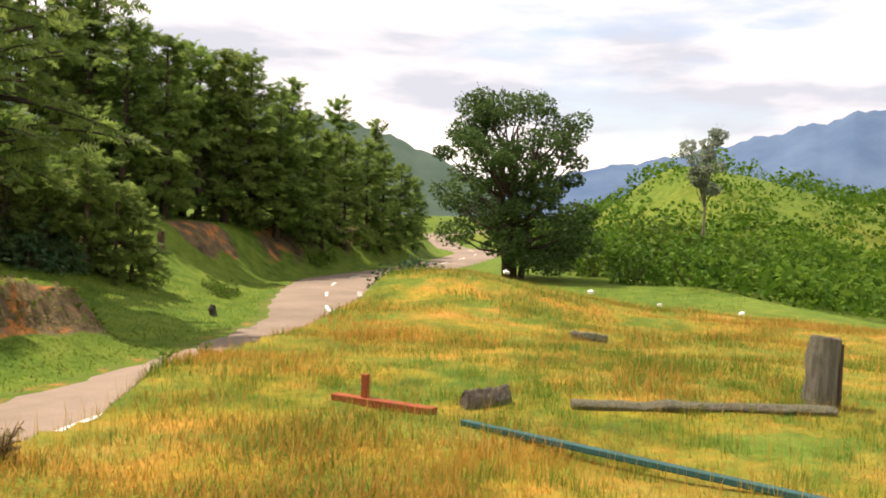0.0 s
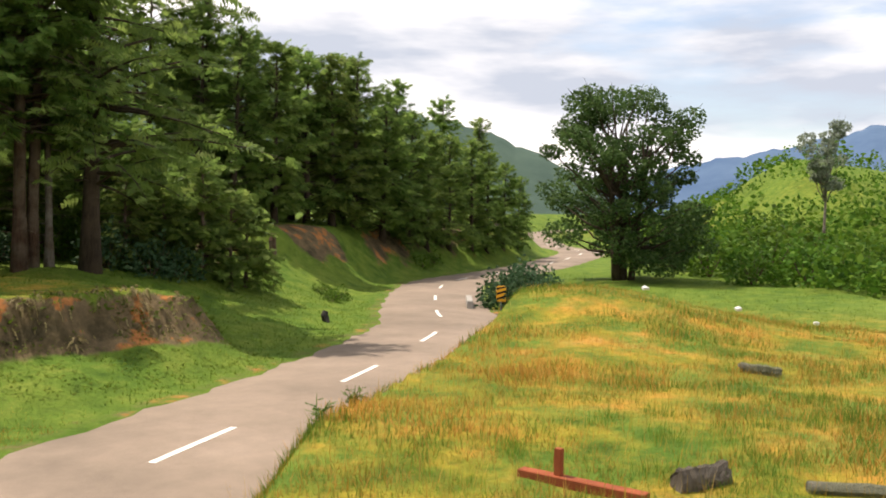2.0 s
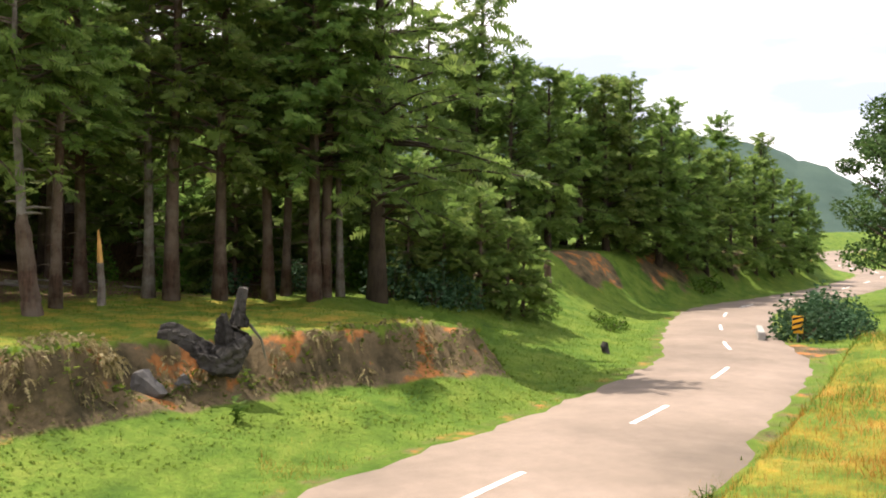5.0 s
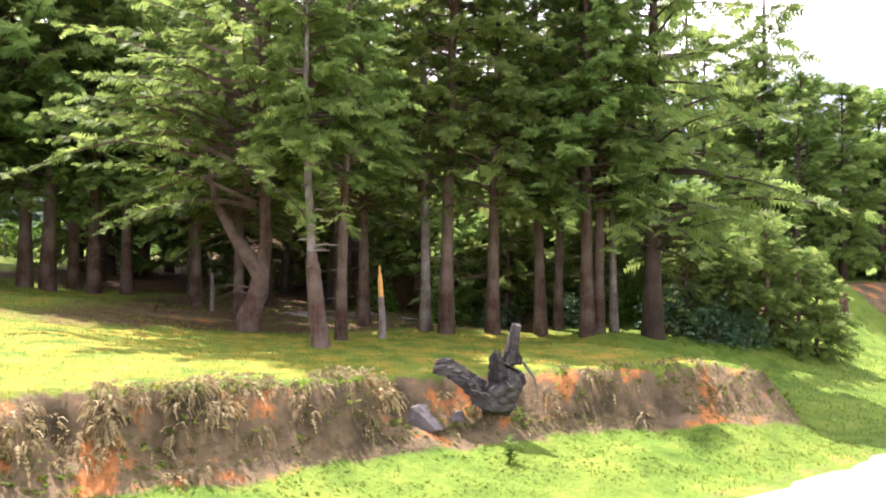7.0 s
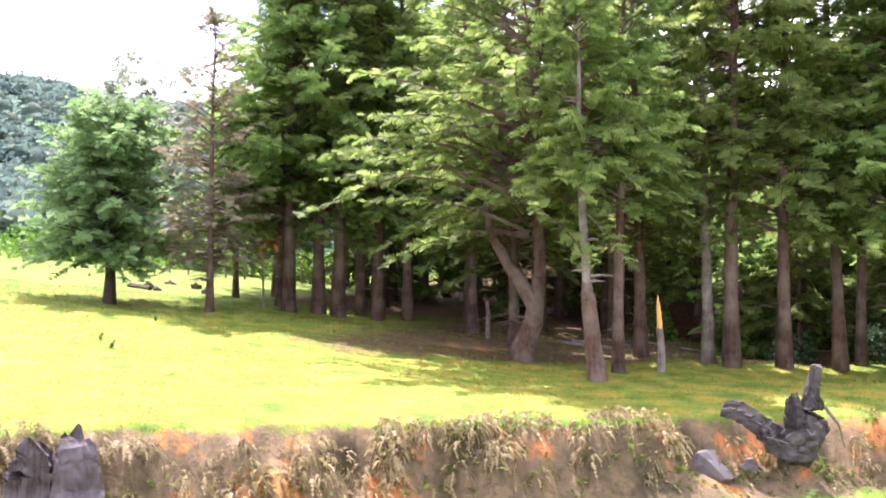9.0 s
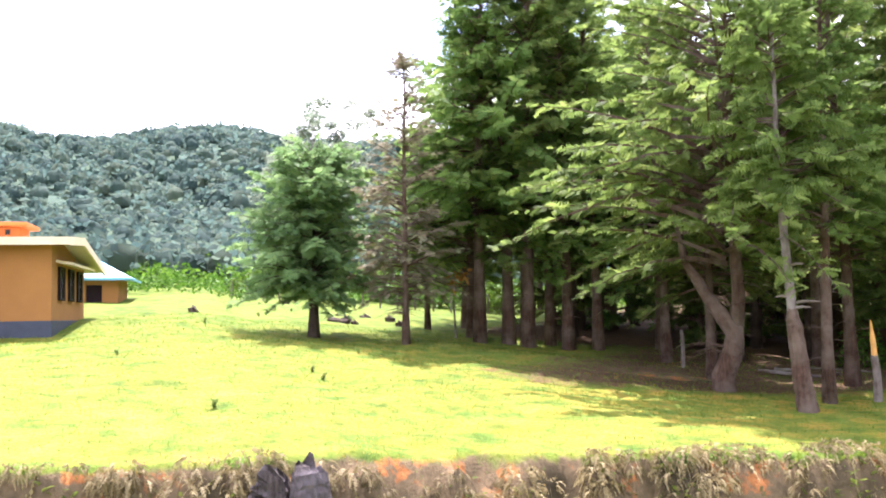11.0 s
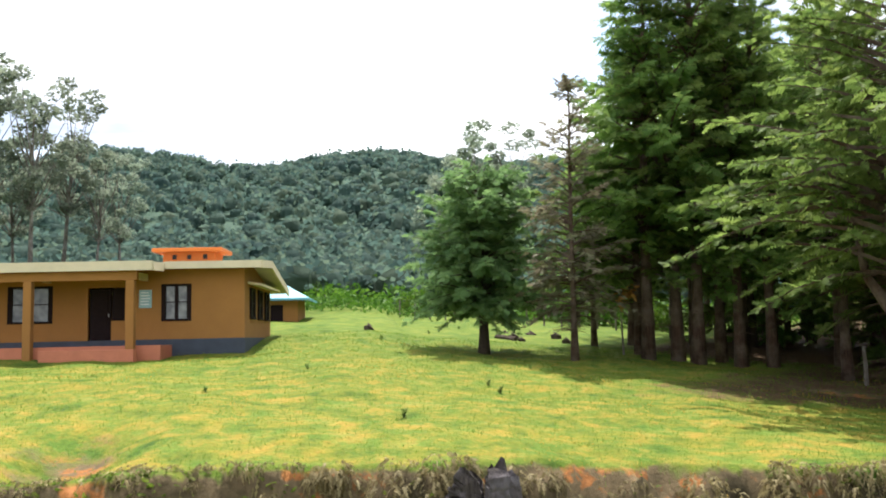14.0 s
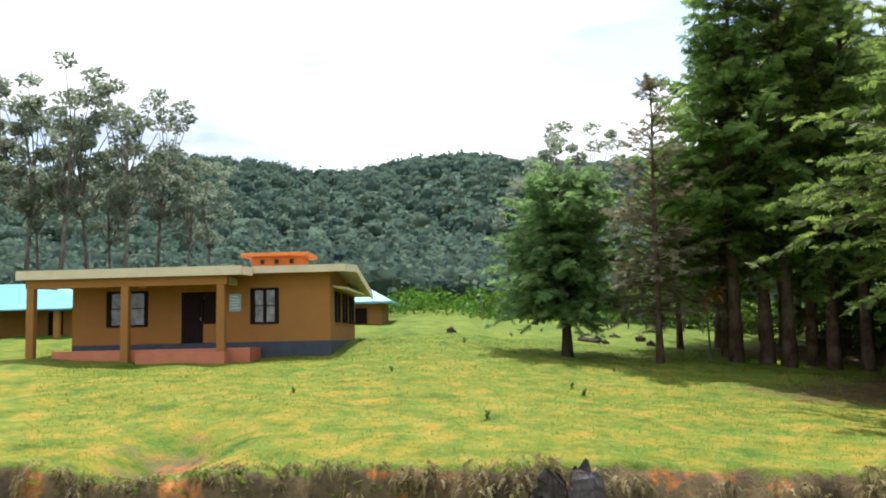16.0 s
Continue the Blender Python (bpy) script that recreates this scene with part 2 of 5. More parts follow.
M_ROOF = plain("concrete_roof", (0.50, 0.45, 0.36), 0.85, vary=0.25, scale=1.5)
M_BLUE = plain("blue_sheet_roof", (0.13, 0.36, 0.46), 0.5, 0.1, vary=0.2, scale=1.0)
M_BOARD = plain("notice_board", (0.30, 0.45, 0.48), 0.4, vary=0.3, scale=4)
M_YELLOW = plain("yellow_sign", (0.75, 0.36, 0.02), 0.5, vary=0.1)
M_BLACK = plain("sign_and_hole_black", (0.02, 0.02, 0.02), 0.6)
M_STEEL = plain("grey_post", (0.28, 0.28, 0.27), 0.5, 0.6)
M_CONCRETE = plain("grey_concrete", (0.36, 0.34, 0.31), 0.9, vary=0.35)
M_WHITE = plain("white_litter", (0.75, 0.76, 0.78), 0.6)
M_STONE = plain("grey_stone", (0.12, 0.112, 0.105), 0.9, vary=0.4, scale=4, bump=0.4)
g = Nodes("window_glass", 0.08, 0, 0.5)
M_GLASS = g.done(g.ramp(g.noise(1.5, 2), (0.4, (0.05, 0.055, 0.055)), (0.75, (0.2, 0.21, 0.2))))


# Far ridge material: the haze is mixed into the base colour itself.
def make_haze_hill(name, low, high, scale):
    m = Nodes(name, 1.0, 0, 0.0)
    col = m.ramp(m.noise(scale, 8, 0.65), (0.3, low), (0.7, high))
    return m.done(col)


M_MOUNTAIN = make_haze_hill("haze_blue_mountain", (0.055, 0.095, 0.17), (0.09, 0.14, 0.22), 0.004)


# ---------- plan of the ground: road line, bank edge, heights ----------
ROAD = np.array([(-40, -25), (-22, -8), (-9, 2.5), (4.4, 14.1), (10.7, 19.3), (16.0, 24.2), (20.3, 28.8), (23.0, 33.3), (25.8, 37.6),
                 (30.0, 43.6), (36.0, 50.5), (46.0, 57.5), (62, 68.5), (74, 78.5), (81, 92), (90, 104), (118, 138), (160, 165), (230, 200)], float)
HALF = 2.65
LIP = np.array([(-42, -12), (-24, 1.5), (-10.9, 11.8), (-5.2, 17.4), (0.0, 21.6), (3.6, 23.6), (7.6, 24.8), (10.5, 26.6)], float)
LIP_Z = np.array([2.75, 2.75, 2.72, 2.35, 2.0, 2.1, 2.0, 1.75])
KNOLL = np.array([(-30, -24), (-12, -9), (-2.6, 0.8), (-0.3, 2.2), (1.4, 3.0), (1.9, 3.55), (2.75, 4.65), (4.6, 6.4), (6.2, 7.9), (9.0, 10.3), (12.5, 13.8), (18, 18.8), (27, 27.5), (60, 56), (120, 110)], float)


def dense(line, step=0.5):
    """A smooth line through the points, at even steps."""
    k = np.concatenate([[0], np.cumsum(np.hypot(*np.diff(line, axis=0).T))])
    out = []
    n = len(line)
    for i in range(n - 1):
        p0, p1, p2, p3 = line[max(i - 1, 0)], line[i], line[i + 1], line[min(i + 2, n - 1)]
        m = max(2, int((k[i + 1] - k[i]) / step))
        for u in np.arange(m) / m:
            out.append(0.5 * (2 * p1 + (p2 - p0) * u + (2 * p0 - 5 * p1 + 4 * p2 - p3) * u * u + (3 * p1 - p0 - 3 * p2 + p3) * u ** 3))
    out.append(line[-1])
    return np.array(out)


def beside(x, y, line):
    """Signed distance to a line (left of its way is positive) and the place along it, for arrays of points."""
    x, y = np.asarray(x, float), np.asarray(y, float)
    best = np.full(x.shape, 1e9)
    sign, where = np.ones(x.shape), np.zeros(x.shape)
    k = np.concatenate([[0], np.cumsum(np.hypot(*np.diff(line, axis=0).T))])
    for i in range(len(line) - 1):
        (ax, ay), (bx, by) = line[i], line[i + 1]
        dx, dy = bx - ax, by - ay
        l2 = dx * dx + dy * dy
        raw = ((x - ax) * dx + (y - ay) * dy) / l2
        u = np.clip(raw, 0, 1)
        d = np.hypot(x - ax - u * dx, y - ay - u * dy)
        near = d < best
        best = np.where(near, d, best)
        sign = np.where(near, np.sign(dx * (y - ay) - dy * (x - ax)), sign)
        where = np.where(near, k[i] + u * (k[i + 1] - k[i]), where)
    return best * sign, where


def ramp(v, a, b):
    u = np.clip((np.asarray(v, float) - a) / (b - a), 0, 1)
    return u * u * (3 - 2 * u)


def ripple(x, y, size, seed=0.0):
    """Cheap rolling noise between -1 and 1."""
    x, y = x / size + seed * 1.7, y / size - seed * 2.3
    return (np.sin(1.7 * x + 0.8 * np.sin(1.3 * y + seed)) + np.sin(2.1 * y + 1.1 * np.sin(0.9 * x)) + np.sin(3.3 * x + 2.7 * y) * 0.6 + np.sin(-4.1 * x + 5.3 * y) * 0.4) / 3.0


ROAD_D = dense(ROAD, 1.5)
LIP_D = dense(LIP, 1.0)
KNOLL_D = dense(KNOLL, 1.5)
LIP_K = np.concatenate([[0], np.cumsum(np.hypot(*np.diff(LIP, axis=0).T))])


WOOD_TOP = 72.0


def road_rise(s):
    return 0.018 * np.clip(s - 105, 0, 400) * ramp(s, 105, 160)


def height(x, y):
    """Height of the ground, with the masks of bare red soil and of dry grass."""
    x, y = np.asarray(x, float), np.asarray(y, float)
    n, s = beside(x, y, ROAD_D)
    b, q = beside(x, y, LIP_D)
    n2, r = np.abs(n), np.hypot(x, y)
    zr = road_rise(s)
    wob = ripple(x, y, 2.6, 8.0) * 0.55 + ripple(x, y, 1.0, 2.0) * 0.3 + ripple(x, y, 0.45, 5.0) * 0.22 + ripple(x, y, 0.19, 3.0) * 0.10
    b = b + wob * ramp(b, -4, 0) * (1 - ramp(b, 1, 5))
    lip = np.interp(q, LIP_K, LIP_Z) + ripple(x, y, 2.3, 1.0) * 0.1
    # uphill side behind the cut bank
    inside = 1 - ramp(q, LIP_K[-1] - 2.2, LIP_K[-1] - 0.01)
    base = 0.3 * lip * np.clip(1 - (-b - 1.2) / 4.5, 0, 1)
    face = base + (lip - base) * (0.55 * ramp(b, -0.8, 0.05) + 0.45 * ramp(b, -1.7, 0.0))
    az = np.degrees(np.arctan2(-x, y))
    slope = np.interp(az, [-30, -10, 5, 20, 45, 80], [0.0, 0.0, 0.022, 0.06, 0.092, 0.095])
    lawn = lip + slope * np.clip(b, 0, 26) + 0.066 * np.clip(b - 26, 0, 80)
    bank = np.where(b > 0.05, lawn, face)
    # the open slope further along the road
    up = np.clip(n2 - HALF - 0.8, 0, 1e9)
    up = up / (1 - 0.5 * ramp(y, 44, 54) * (1 - ramp(r, 110, 160)))
    far_up = 2.3 * ramp(up, 0.5, 8) + 1.3 * ramp(up, 5, 10) + 0.03 * np.clip(up - 9, 0, 60) + 0.2 * np.clip(up - 60, 0, 150) * ramp(az, -44, -34)
    far_up = far_up * (0.6 + 0.4 * ramp(y, 34, 46))
    left = bank * inside + far_up * (1 - inside)
    left = left * ramp(n2, HALF + 0.3, HALF + 2.5)
    # knoll on the other side
    top = 2.93 + 0.06 * ripple(x, y, 6.0, 3.0) - 0.045 * np.clip(r - 6, 0, 22) + 0.62 * np.exp(-((x - 9.6) ** 2 + (y - 9.6) ** 2) / 6.0)
    reach = 1 - ramp(r, 15, 34)
    knoll = 0.35 + (top - 0.35) * reach
    out, _ = beside(x, y, KNOLL_D)
    out = np.clip(out + 0.09, 0, 1e9)
    room = np.clip(n2 - HALF - 0.4, 0, 1e9)
    edge = (room / (room + out + 1e-6)) ** 1.7
    across = np.clip((x * 0.72 - y * 0.69) - 4, 0, 1e9)
    valley = -0.16 * np.clip(across - 12, 0, 60) * ramp(r, 12, 45)
    right = knoll * edge + valley
    hill = 16 * np.exp(-(((x - 160) / 62) ** 2 + ((y - 110) / 48) ** 2)) + 36 * np.exp(-(((x - 330) / 130) ** 2 + ((y - 70) / 110) ** 2))
    right = right + hill * ramp(across, 8, 38)
    z = np.where(n > 0, left, right)
    flat = 1 - ramp(n2, HALF + 0.15, HALF + 0.9)
    z = z * (1 - flat) - 0.05 * (1 - ramp(n2, HALF - 0.3, HALF + 0.1))
    z = z + zr * (1 - ramp(n2, 8, 60))
    # small unevenness off the road
    off = ramp(n2, HALF + 0.2, HALF + 2)
    z = z + off * (0.05 * ripple(x, y, 1.7, 7.0) + 0.03 * ripple(x, y, 0.6, 9.0))
    # far ground: the wooded hill behind the house and the valley floor
    th = np.radians(az)
    wood = ramp(az, 2, 14) * ramp(r, 110, 430) * (WOOD_TOP + 3 * np.sin(az * 0.35) + 5 * ripple(x, y, 60, 4.0)) * (1 - 0.35 * ramp(r, 520, 1500)) * np.interp(az, [38, 46, 54, 62], [1.02, 1.0, 0.95, 0.91])
    z = z + wood * np.where(n > 0, 1, 0)
    z = np.where(r > 450, z * (1 - ramp(r, 900, 2500) * 0.9), z)
    soil = ramp(b, -1.7, -1.0) * (1 - ramp(b, -0.28, 0.10)) * inside * (n > 0)
    second = 1.25 * ramp(y, 37, 43) * ramp(up, 3.5, 6.0) * (1 - ramp(up, 10, 14)) * (1 - inside) * (n > 0) * (1 - ramp(s, 190, 240)) * ramp(ripple(x, y, 3.0, 11.0), -0.25, 0.35)
    shoulder = ramp(n2, HALF - 0.2, HALF + 0.05) * (1 - ramp(n2, HALF + 0.3, HALF + 1.0)) * 0.36
    gully = np.exp(-(((x + 16.6) * 0.75 + (y - 9.6) * 0.66) / 1.1) ** 2 - (((x + 16.6) * 0.66 - (y - 9.6) * 0.75) / 1.9) ** 2)
    z = z - 0.55 * gully
    z = z - 0.38 * np.exp(-((x + 32.5) ** 2 + (y - 22.5) ** 2) / 50)
    track = np.exp(-((x - 24.6) / 1.8) ** 2 - ((y - 30.6) / 1.5) ** 2)
    soil = soil * (1 - ramp(r, 70, 90))
    soil = np.clip(soil + 0.8 * second + shoulder + 0.6 * gully + track, 0, 1)
    dry = np.where(n > 0, 0.6 * ramp(b, -0.3, 0.6) * (1 - 0.8 * ramp(b, 6, 34)) * inside, 1.0 * edge * (1 - ramp(r, 30, 50)) + 0.4 * ramp(hill, 6, 14) * ramp(ripple(x, y, 25.0, 2.0), -0.3, 0.4))
    return z, soil, dry, n, b, s

# ---------- mesh helpers ----------


def link(name, verts, faces, mat, parent=None, label="", smooth=False):
    me = bpy.data.meshes.new(name)
    me.from_pydata(np.asarray(verts, float).reshape(-1, 3).tolist(), [], [tuple(f) for f in (faces.tolist() if isinstance(faces, np.ndarray) else faces)])
    if mat:
        me.materials.append(mat)
    if smooth:
        me.shade_smooth()
    ob = new(name, me)
    ob.parent = parent
    if label:
        tagged(ob, label)
    return ob


def part(name, bm, mat, parent, label=""):
    """Links a bmesh as one mesh under a thing or a part."""
    me = bpy.data.meshes.new(name)
    bm.to_mesh(me)
    bm.free()
    me.materials.append(mat)
    ob = new(name, me)
    ob.parent = parent
    return tagged(ob, label) if label else ob


def thing(name, m, label, category, group="", kind=""):
    ob = new(name)
    ob.empty_display_size = 0.2
    ob.matrix_world = m
    return tagged(ob, label, category, group, kind)


def box(x0, x1, y0, y1, z0, z1, bevel=0.012, bm=None):
    bm = bm or bmesh.new()
    made = bmesh.ops.create_cube(bm, size=1.0)["verts"]
    for v in made:
        v.co = Vector(((x0 + x1) / 2 + v.co.x * (x1 - x0), (y0 + y1) / 2 + v.co.y * (y1 - y0), (z0 + z1) / 2 + v.co.z * (z1 - z0)))
    if bevel:
        edges = list({e for v in made for e in v.link_edges})
        bmesh.ops.bevel(bm, geom=edges, offset=min(bevel, 0.3 * min(x1 - x0, y1 - y0, z1 - z0)), segments=1, affect="EDGES")
    return bm


def tube(points, radii, sides=8, seed=0, rough=0.0, cap=True):
    """A tapered, slightly uneven tube along points."""
    pts = np.asarray(points, float)
    rng = np.random.default_rng(seed)
    n = len(pts)
    way = np.gradient(pts, axis=0)
    way /= np.linalg.norm(way, axis=1)[:, None] + 1e-9
    ref = np.where(np.abs(way[:, 2:3]) > 0.9, np.array([[1.0, 0, 0]]), np.array([[0, 0, 1.0]]))
    s = np.cross(way, ref)
    s /= np.linalg.norm(s, axis=1)[:, None] + 1e-9
    u = np.cross(s, way)
    a = np.arange(sides) / sides * 2 * np.pi
    r = np.asarray(radii, float)[:, None] * (1 + rough * rng.uniform(-1, 1, (n, sides)))
    v = pts[:, None] + s[:, None] * (np.cos(a) * r)[..., None] + u[:, None] * (np.sin(a) * r)[..., None]
    f = []
    for i in range(n - 1):
        for j in range(sides):
            k = (j + 1) % sides
            f.append((i * sides + j, i * sides + k, (i + 1) * sides + k, (i + 1) * sides + j))
    if cap:
        f += [tuple(range(sides))[::-1], tuple((n - 1) * sides + j for j in range(sides))]
    return v.reshape(-1, 3), f


def gnarl(points, radii, seed=0, sides=18, rows=26, deep=0.22):
    """A tube of twisted, ridged old wood, open-grained and knotty."""
    pts, r = np.asarray(points, float), np.asarray(radii, float)
    rng = np.random.default_rng(seed)
    k = np.linspace(0, len(pts) - 1, rows)
    i = np.minimum(k.astype(int), len(pts) - 2)
    w = k - i
    w = w * w * (3 - 2 * w) * 0.6 + w * 0.4
    line = pts[i] * (1 - w)[:, None] + pts[i + 1] * w[:, None] 
    rad = r[i] * (1 - w) + r[i + 1] * w
    line = line + rng.normal(0, 0.05, (rows, 3)) * rad[:, None]
    v, f = tube(line, rad, sides, seed, 0.0)
    v = v.reshape(rows, sides, 3)
    a = np.arange(sides) / sides * 2 * np.pi
    ph = np.cumsum(rng.normal(0, 0.16, rows))[:, None]
    ridge = 0.5 * np.sin(3 * a + ph + seed) + 0.35 * np.sin(7 * a - 1.6 * ph) + 0.5 * rng.uniform(-1, 1, (rows, sides)) * 0.5
    v = line[:, None] + (v - line[:, None]) * (1 + deep * ridge)[..., None]
    v[-1] += rng.normal(0, 0.13, (sides, 1)) * rad[-1] * (line[-1] - line[-2]) / (np.linalg.norm(line[-1] - line[-2]) + 1e-9)
    return v.reshape(-1, 3), f


def join(pieces):
    vs, fs, k = [], [], 0
    for v, f in pieces:
        vs.append(np.asarray(v, float).reshape(-1, 3))
        fs += [tuple(i + k for i in q) for q in (f.tolist() if isinstance(f, np.ndarray) else f)]
        k += len(vs[-1])
    return np.concatenate(vs), fs


FROND_F = np.array([(k, k + 1, 6 + 2 * k + side) for k in range(5) for side in (0, 1)])


def fronds(base, way, length, rng, wide=0.42, droop=0.15, roll=0.35):
    """Feathery sprays: each has a spine and ten leaflets."""
    n = len(base)
    way = way / (np.linalg.norm(way, axis=1)[:, None] + 1e-9)
    side = np.cross(way, np.array([0, 0, 1.0]) + rng.normal(0, roll, (n, 3)))
    side /= np.linalg.norm(side, axis=1)[:, None] + 1e-9
    L = length[:, None]
    v = np.zeros((n, 16, 3))
    for k in range(6):
        u = k / 5
        v[:, k] = base + way * L * u
        v[:, k, 2] -= (droop * u * u) * length
    for k in range(5):
        u = k / 5
        for j, sg in enumerate((1, -1)):
            tip = (way * 0.75 + side * sg) * L * wide * (1.05 - 0.75 * u) * rng.uniform(0.75, 1.25, (n, 1))
            v[:, 6 + 2 * k + j] = v[:, k] + tip
            v[:, 6 + 2 * k + j, 2] -= 0.12 * length * rng.uniform(0, 1, n)
    f = (FROND_F[None] + (np.arange(n) * 16)[:, None, None]).reshape(-1, 3)
    return v.reshape(-1, 3), f


def leaves(centre, size, rng, flat=0.5):
    """Single leaf blades, two triangles each, folded along the middle."""
    n = len(centre)
    d = rng.normal(0, 1, (n, 3))
    d[:, 2] *= flat
    d /= np.linalg.norm(d, axis=1)[:, None]
    s = np.cross(d, rng.normal(0, 1, (n, 3)))
    s /= np.linalg.norm(s, axis=1)[:, None] + 1e-9
    S = size[:, None]
    v = np.stack([centre - d * S * 0.5, centre + s * S * 0.32, centre + d * S * 0.5, centre - s * S * 0.32], 1)
    f = (np.array([(0, 1, 2), (0, 2, 3)])[None] + (np.arange(n) * 4)[:, None, None]).reshape(-1, 3)
    return v.reshape(-1, 3), f


def conifer(seed, tall, clear, spread, limbs=110, radius=0.25, lean=0.0, sprays=8, first=0.3, bias=None, spray=1.0, dead=26, taper=0.75):
    """Trunk with limbs, and crown of feathery sprays, as meshes about the origin."""
    rng = np.random.default_rng(seed)
    k = 9
    h = np.linspace(0, tall, k)
    wob = np.cumsum(rng.normal(0, 0.05, (k, 2)), axis=0) * (h[:, None] / tall)
    line = np.stack([wob[:, 0] + lean * (h / tall) ** 1.3, wob[:, 1], h - 0.25 * (h == 0)], 1)
    r = radius * (1 - 0.93 * h / tall) + 0.02
    r[0] *= 1.35
    wood = [tube(line, r, 9, seed, 0.08)]
    fb, fw, fl = [], [], []
    zs = clear + (tall - clear) * np.sort(rng.uniform(0, 0.985, limbs) ** 1.05)
    for i, z in enumerate(zs):
        a = rng.uniform(0, 2 * np.pi)
        t = (z - clear) / (tall - clear)
        L = spread * (1 - t) ** taper * rng.uniform(0.62, 1.12) * (0.6 + 0.4 * min(1, t / 0.12 + 0.2)) + 0.35
        if bias is not None:
            L *= 1 + 0.45 * math.cos(a - bias)
        rise = 0.12 + 0.45 * t + rng.uniform(-0.25, 0.42)
        drop = 0.28 * (1 - t) + 0.06
        u = np.linspace(0, 1, 5)
        d = np.array([math.cos(a), math.sin(a)])
        bend = rng.normal(0, 0.10)
        p0 = np.array([np.interp(z, h, line[:, 0]), np.interp(z, h, line[:, 1])])
        off = np.stack([d[0] * u - d[1] * bend * u * u, d[1] * u + d[0] * bend * u * u], 1) * L
        pts = np.column_stack([p0 + off, z + L * (rise * u - drop * u * u)])
        wood.append(tube(pts, (0.018 + 0.012 * L) * (1.02 - u), 3, seed + i, 0, False))
        m = max(4, int(sprays * (0.5 + 0.5 * L / spread)))
        us = first + (1 - first) * (np.arange(m) + rng.uniform(0, 1, m)) / m
        q = np.stack([np.interp(us, u, pts[:, c]) for c in range(3)], 1)
        for sg in (1, -1):
            ang = a + sg * rng.uniform(0.45, 1.05, m)
            w = np.stack([np.cos(ang), np.sin(ang), rng.uniform(-0.42, 0.50, m)], 1)
            fb.append(q), fw.append(w)
            fl.append(np.minimum(0.24 + 0.25 * L * (1.08 - us), 0.72) * rng.uniform(0.75, 1.2, m) * spray)
        fb.append(pts[-2:-1]), fw.append(pts[-1:] - pts[-2:-1] + np.array([[0, 0, 0.05]])), fl.append(np.array([0.55 * spray]))
    for i in range(dead):
        z = rng.uniform(1.2, max(clear, 1.6) + 1.0)
        a = rng.uniform(0, 2 * np.pi)
        L = rng.uniform(0.3, 0.55 * spread)
        u = np.linspace(0, 1, 4)
        pts = np.column_stack([np.interp(z, h, line[:, 0]) + math.cos(a) * u * L, np.interp(z, h, line[:, 1]) + math.sin(a) * u * L, z + L * (0.25 * u - 0.4 * u * u)])
        wood.append(tube(pts, 0.02 * (1.05 - u), 3, i, 0, False))
    top = line[-1:] - np.array([[0, 0, 0.5]])
    fb.append(np.repeat(top, 6, 0)), fw.append(np.column_stack([rng.normal(0, 0.4, (6, 2)), np.ones(6)])), fl.append(np.full(6, 0.9))
    crown = fronds(np.concatenate(fb), np.concatenate(fw), np.concatenate(fl), rng, 0.44, 0.22, 0.85)
    return wood[0], join(wood[1:]), crown


def tree_thing(name, built, bark, leaf, m, label, group=""):
    t = thing(name, m, label, "tree", group)
    link("trunk", *built[0], bark, t, smooth=True)
    tagged(link("branchwork", *built[1], bark, t), kind="stuff")
    tagged(link("crown", *built[2], leaf, t), kind="stuff")
    return t


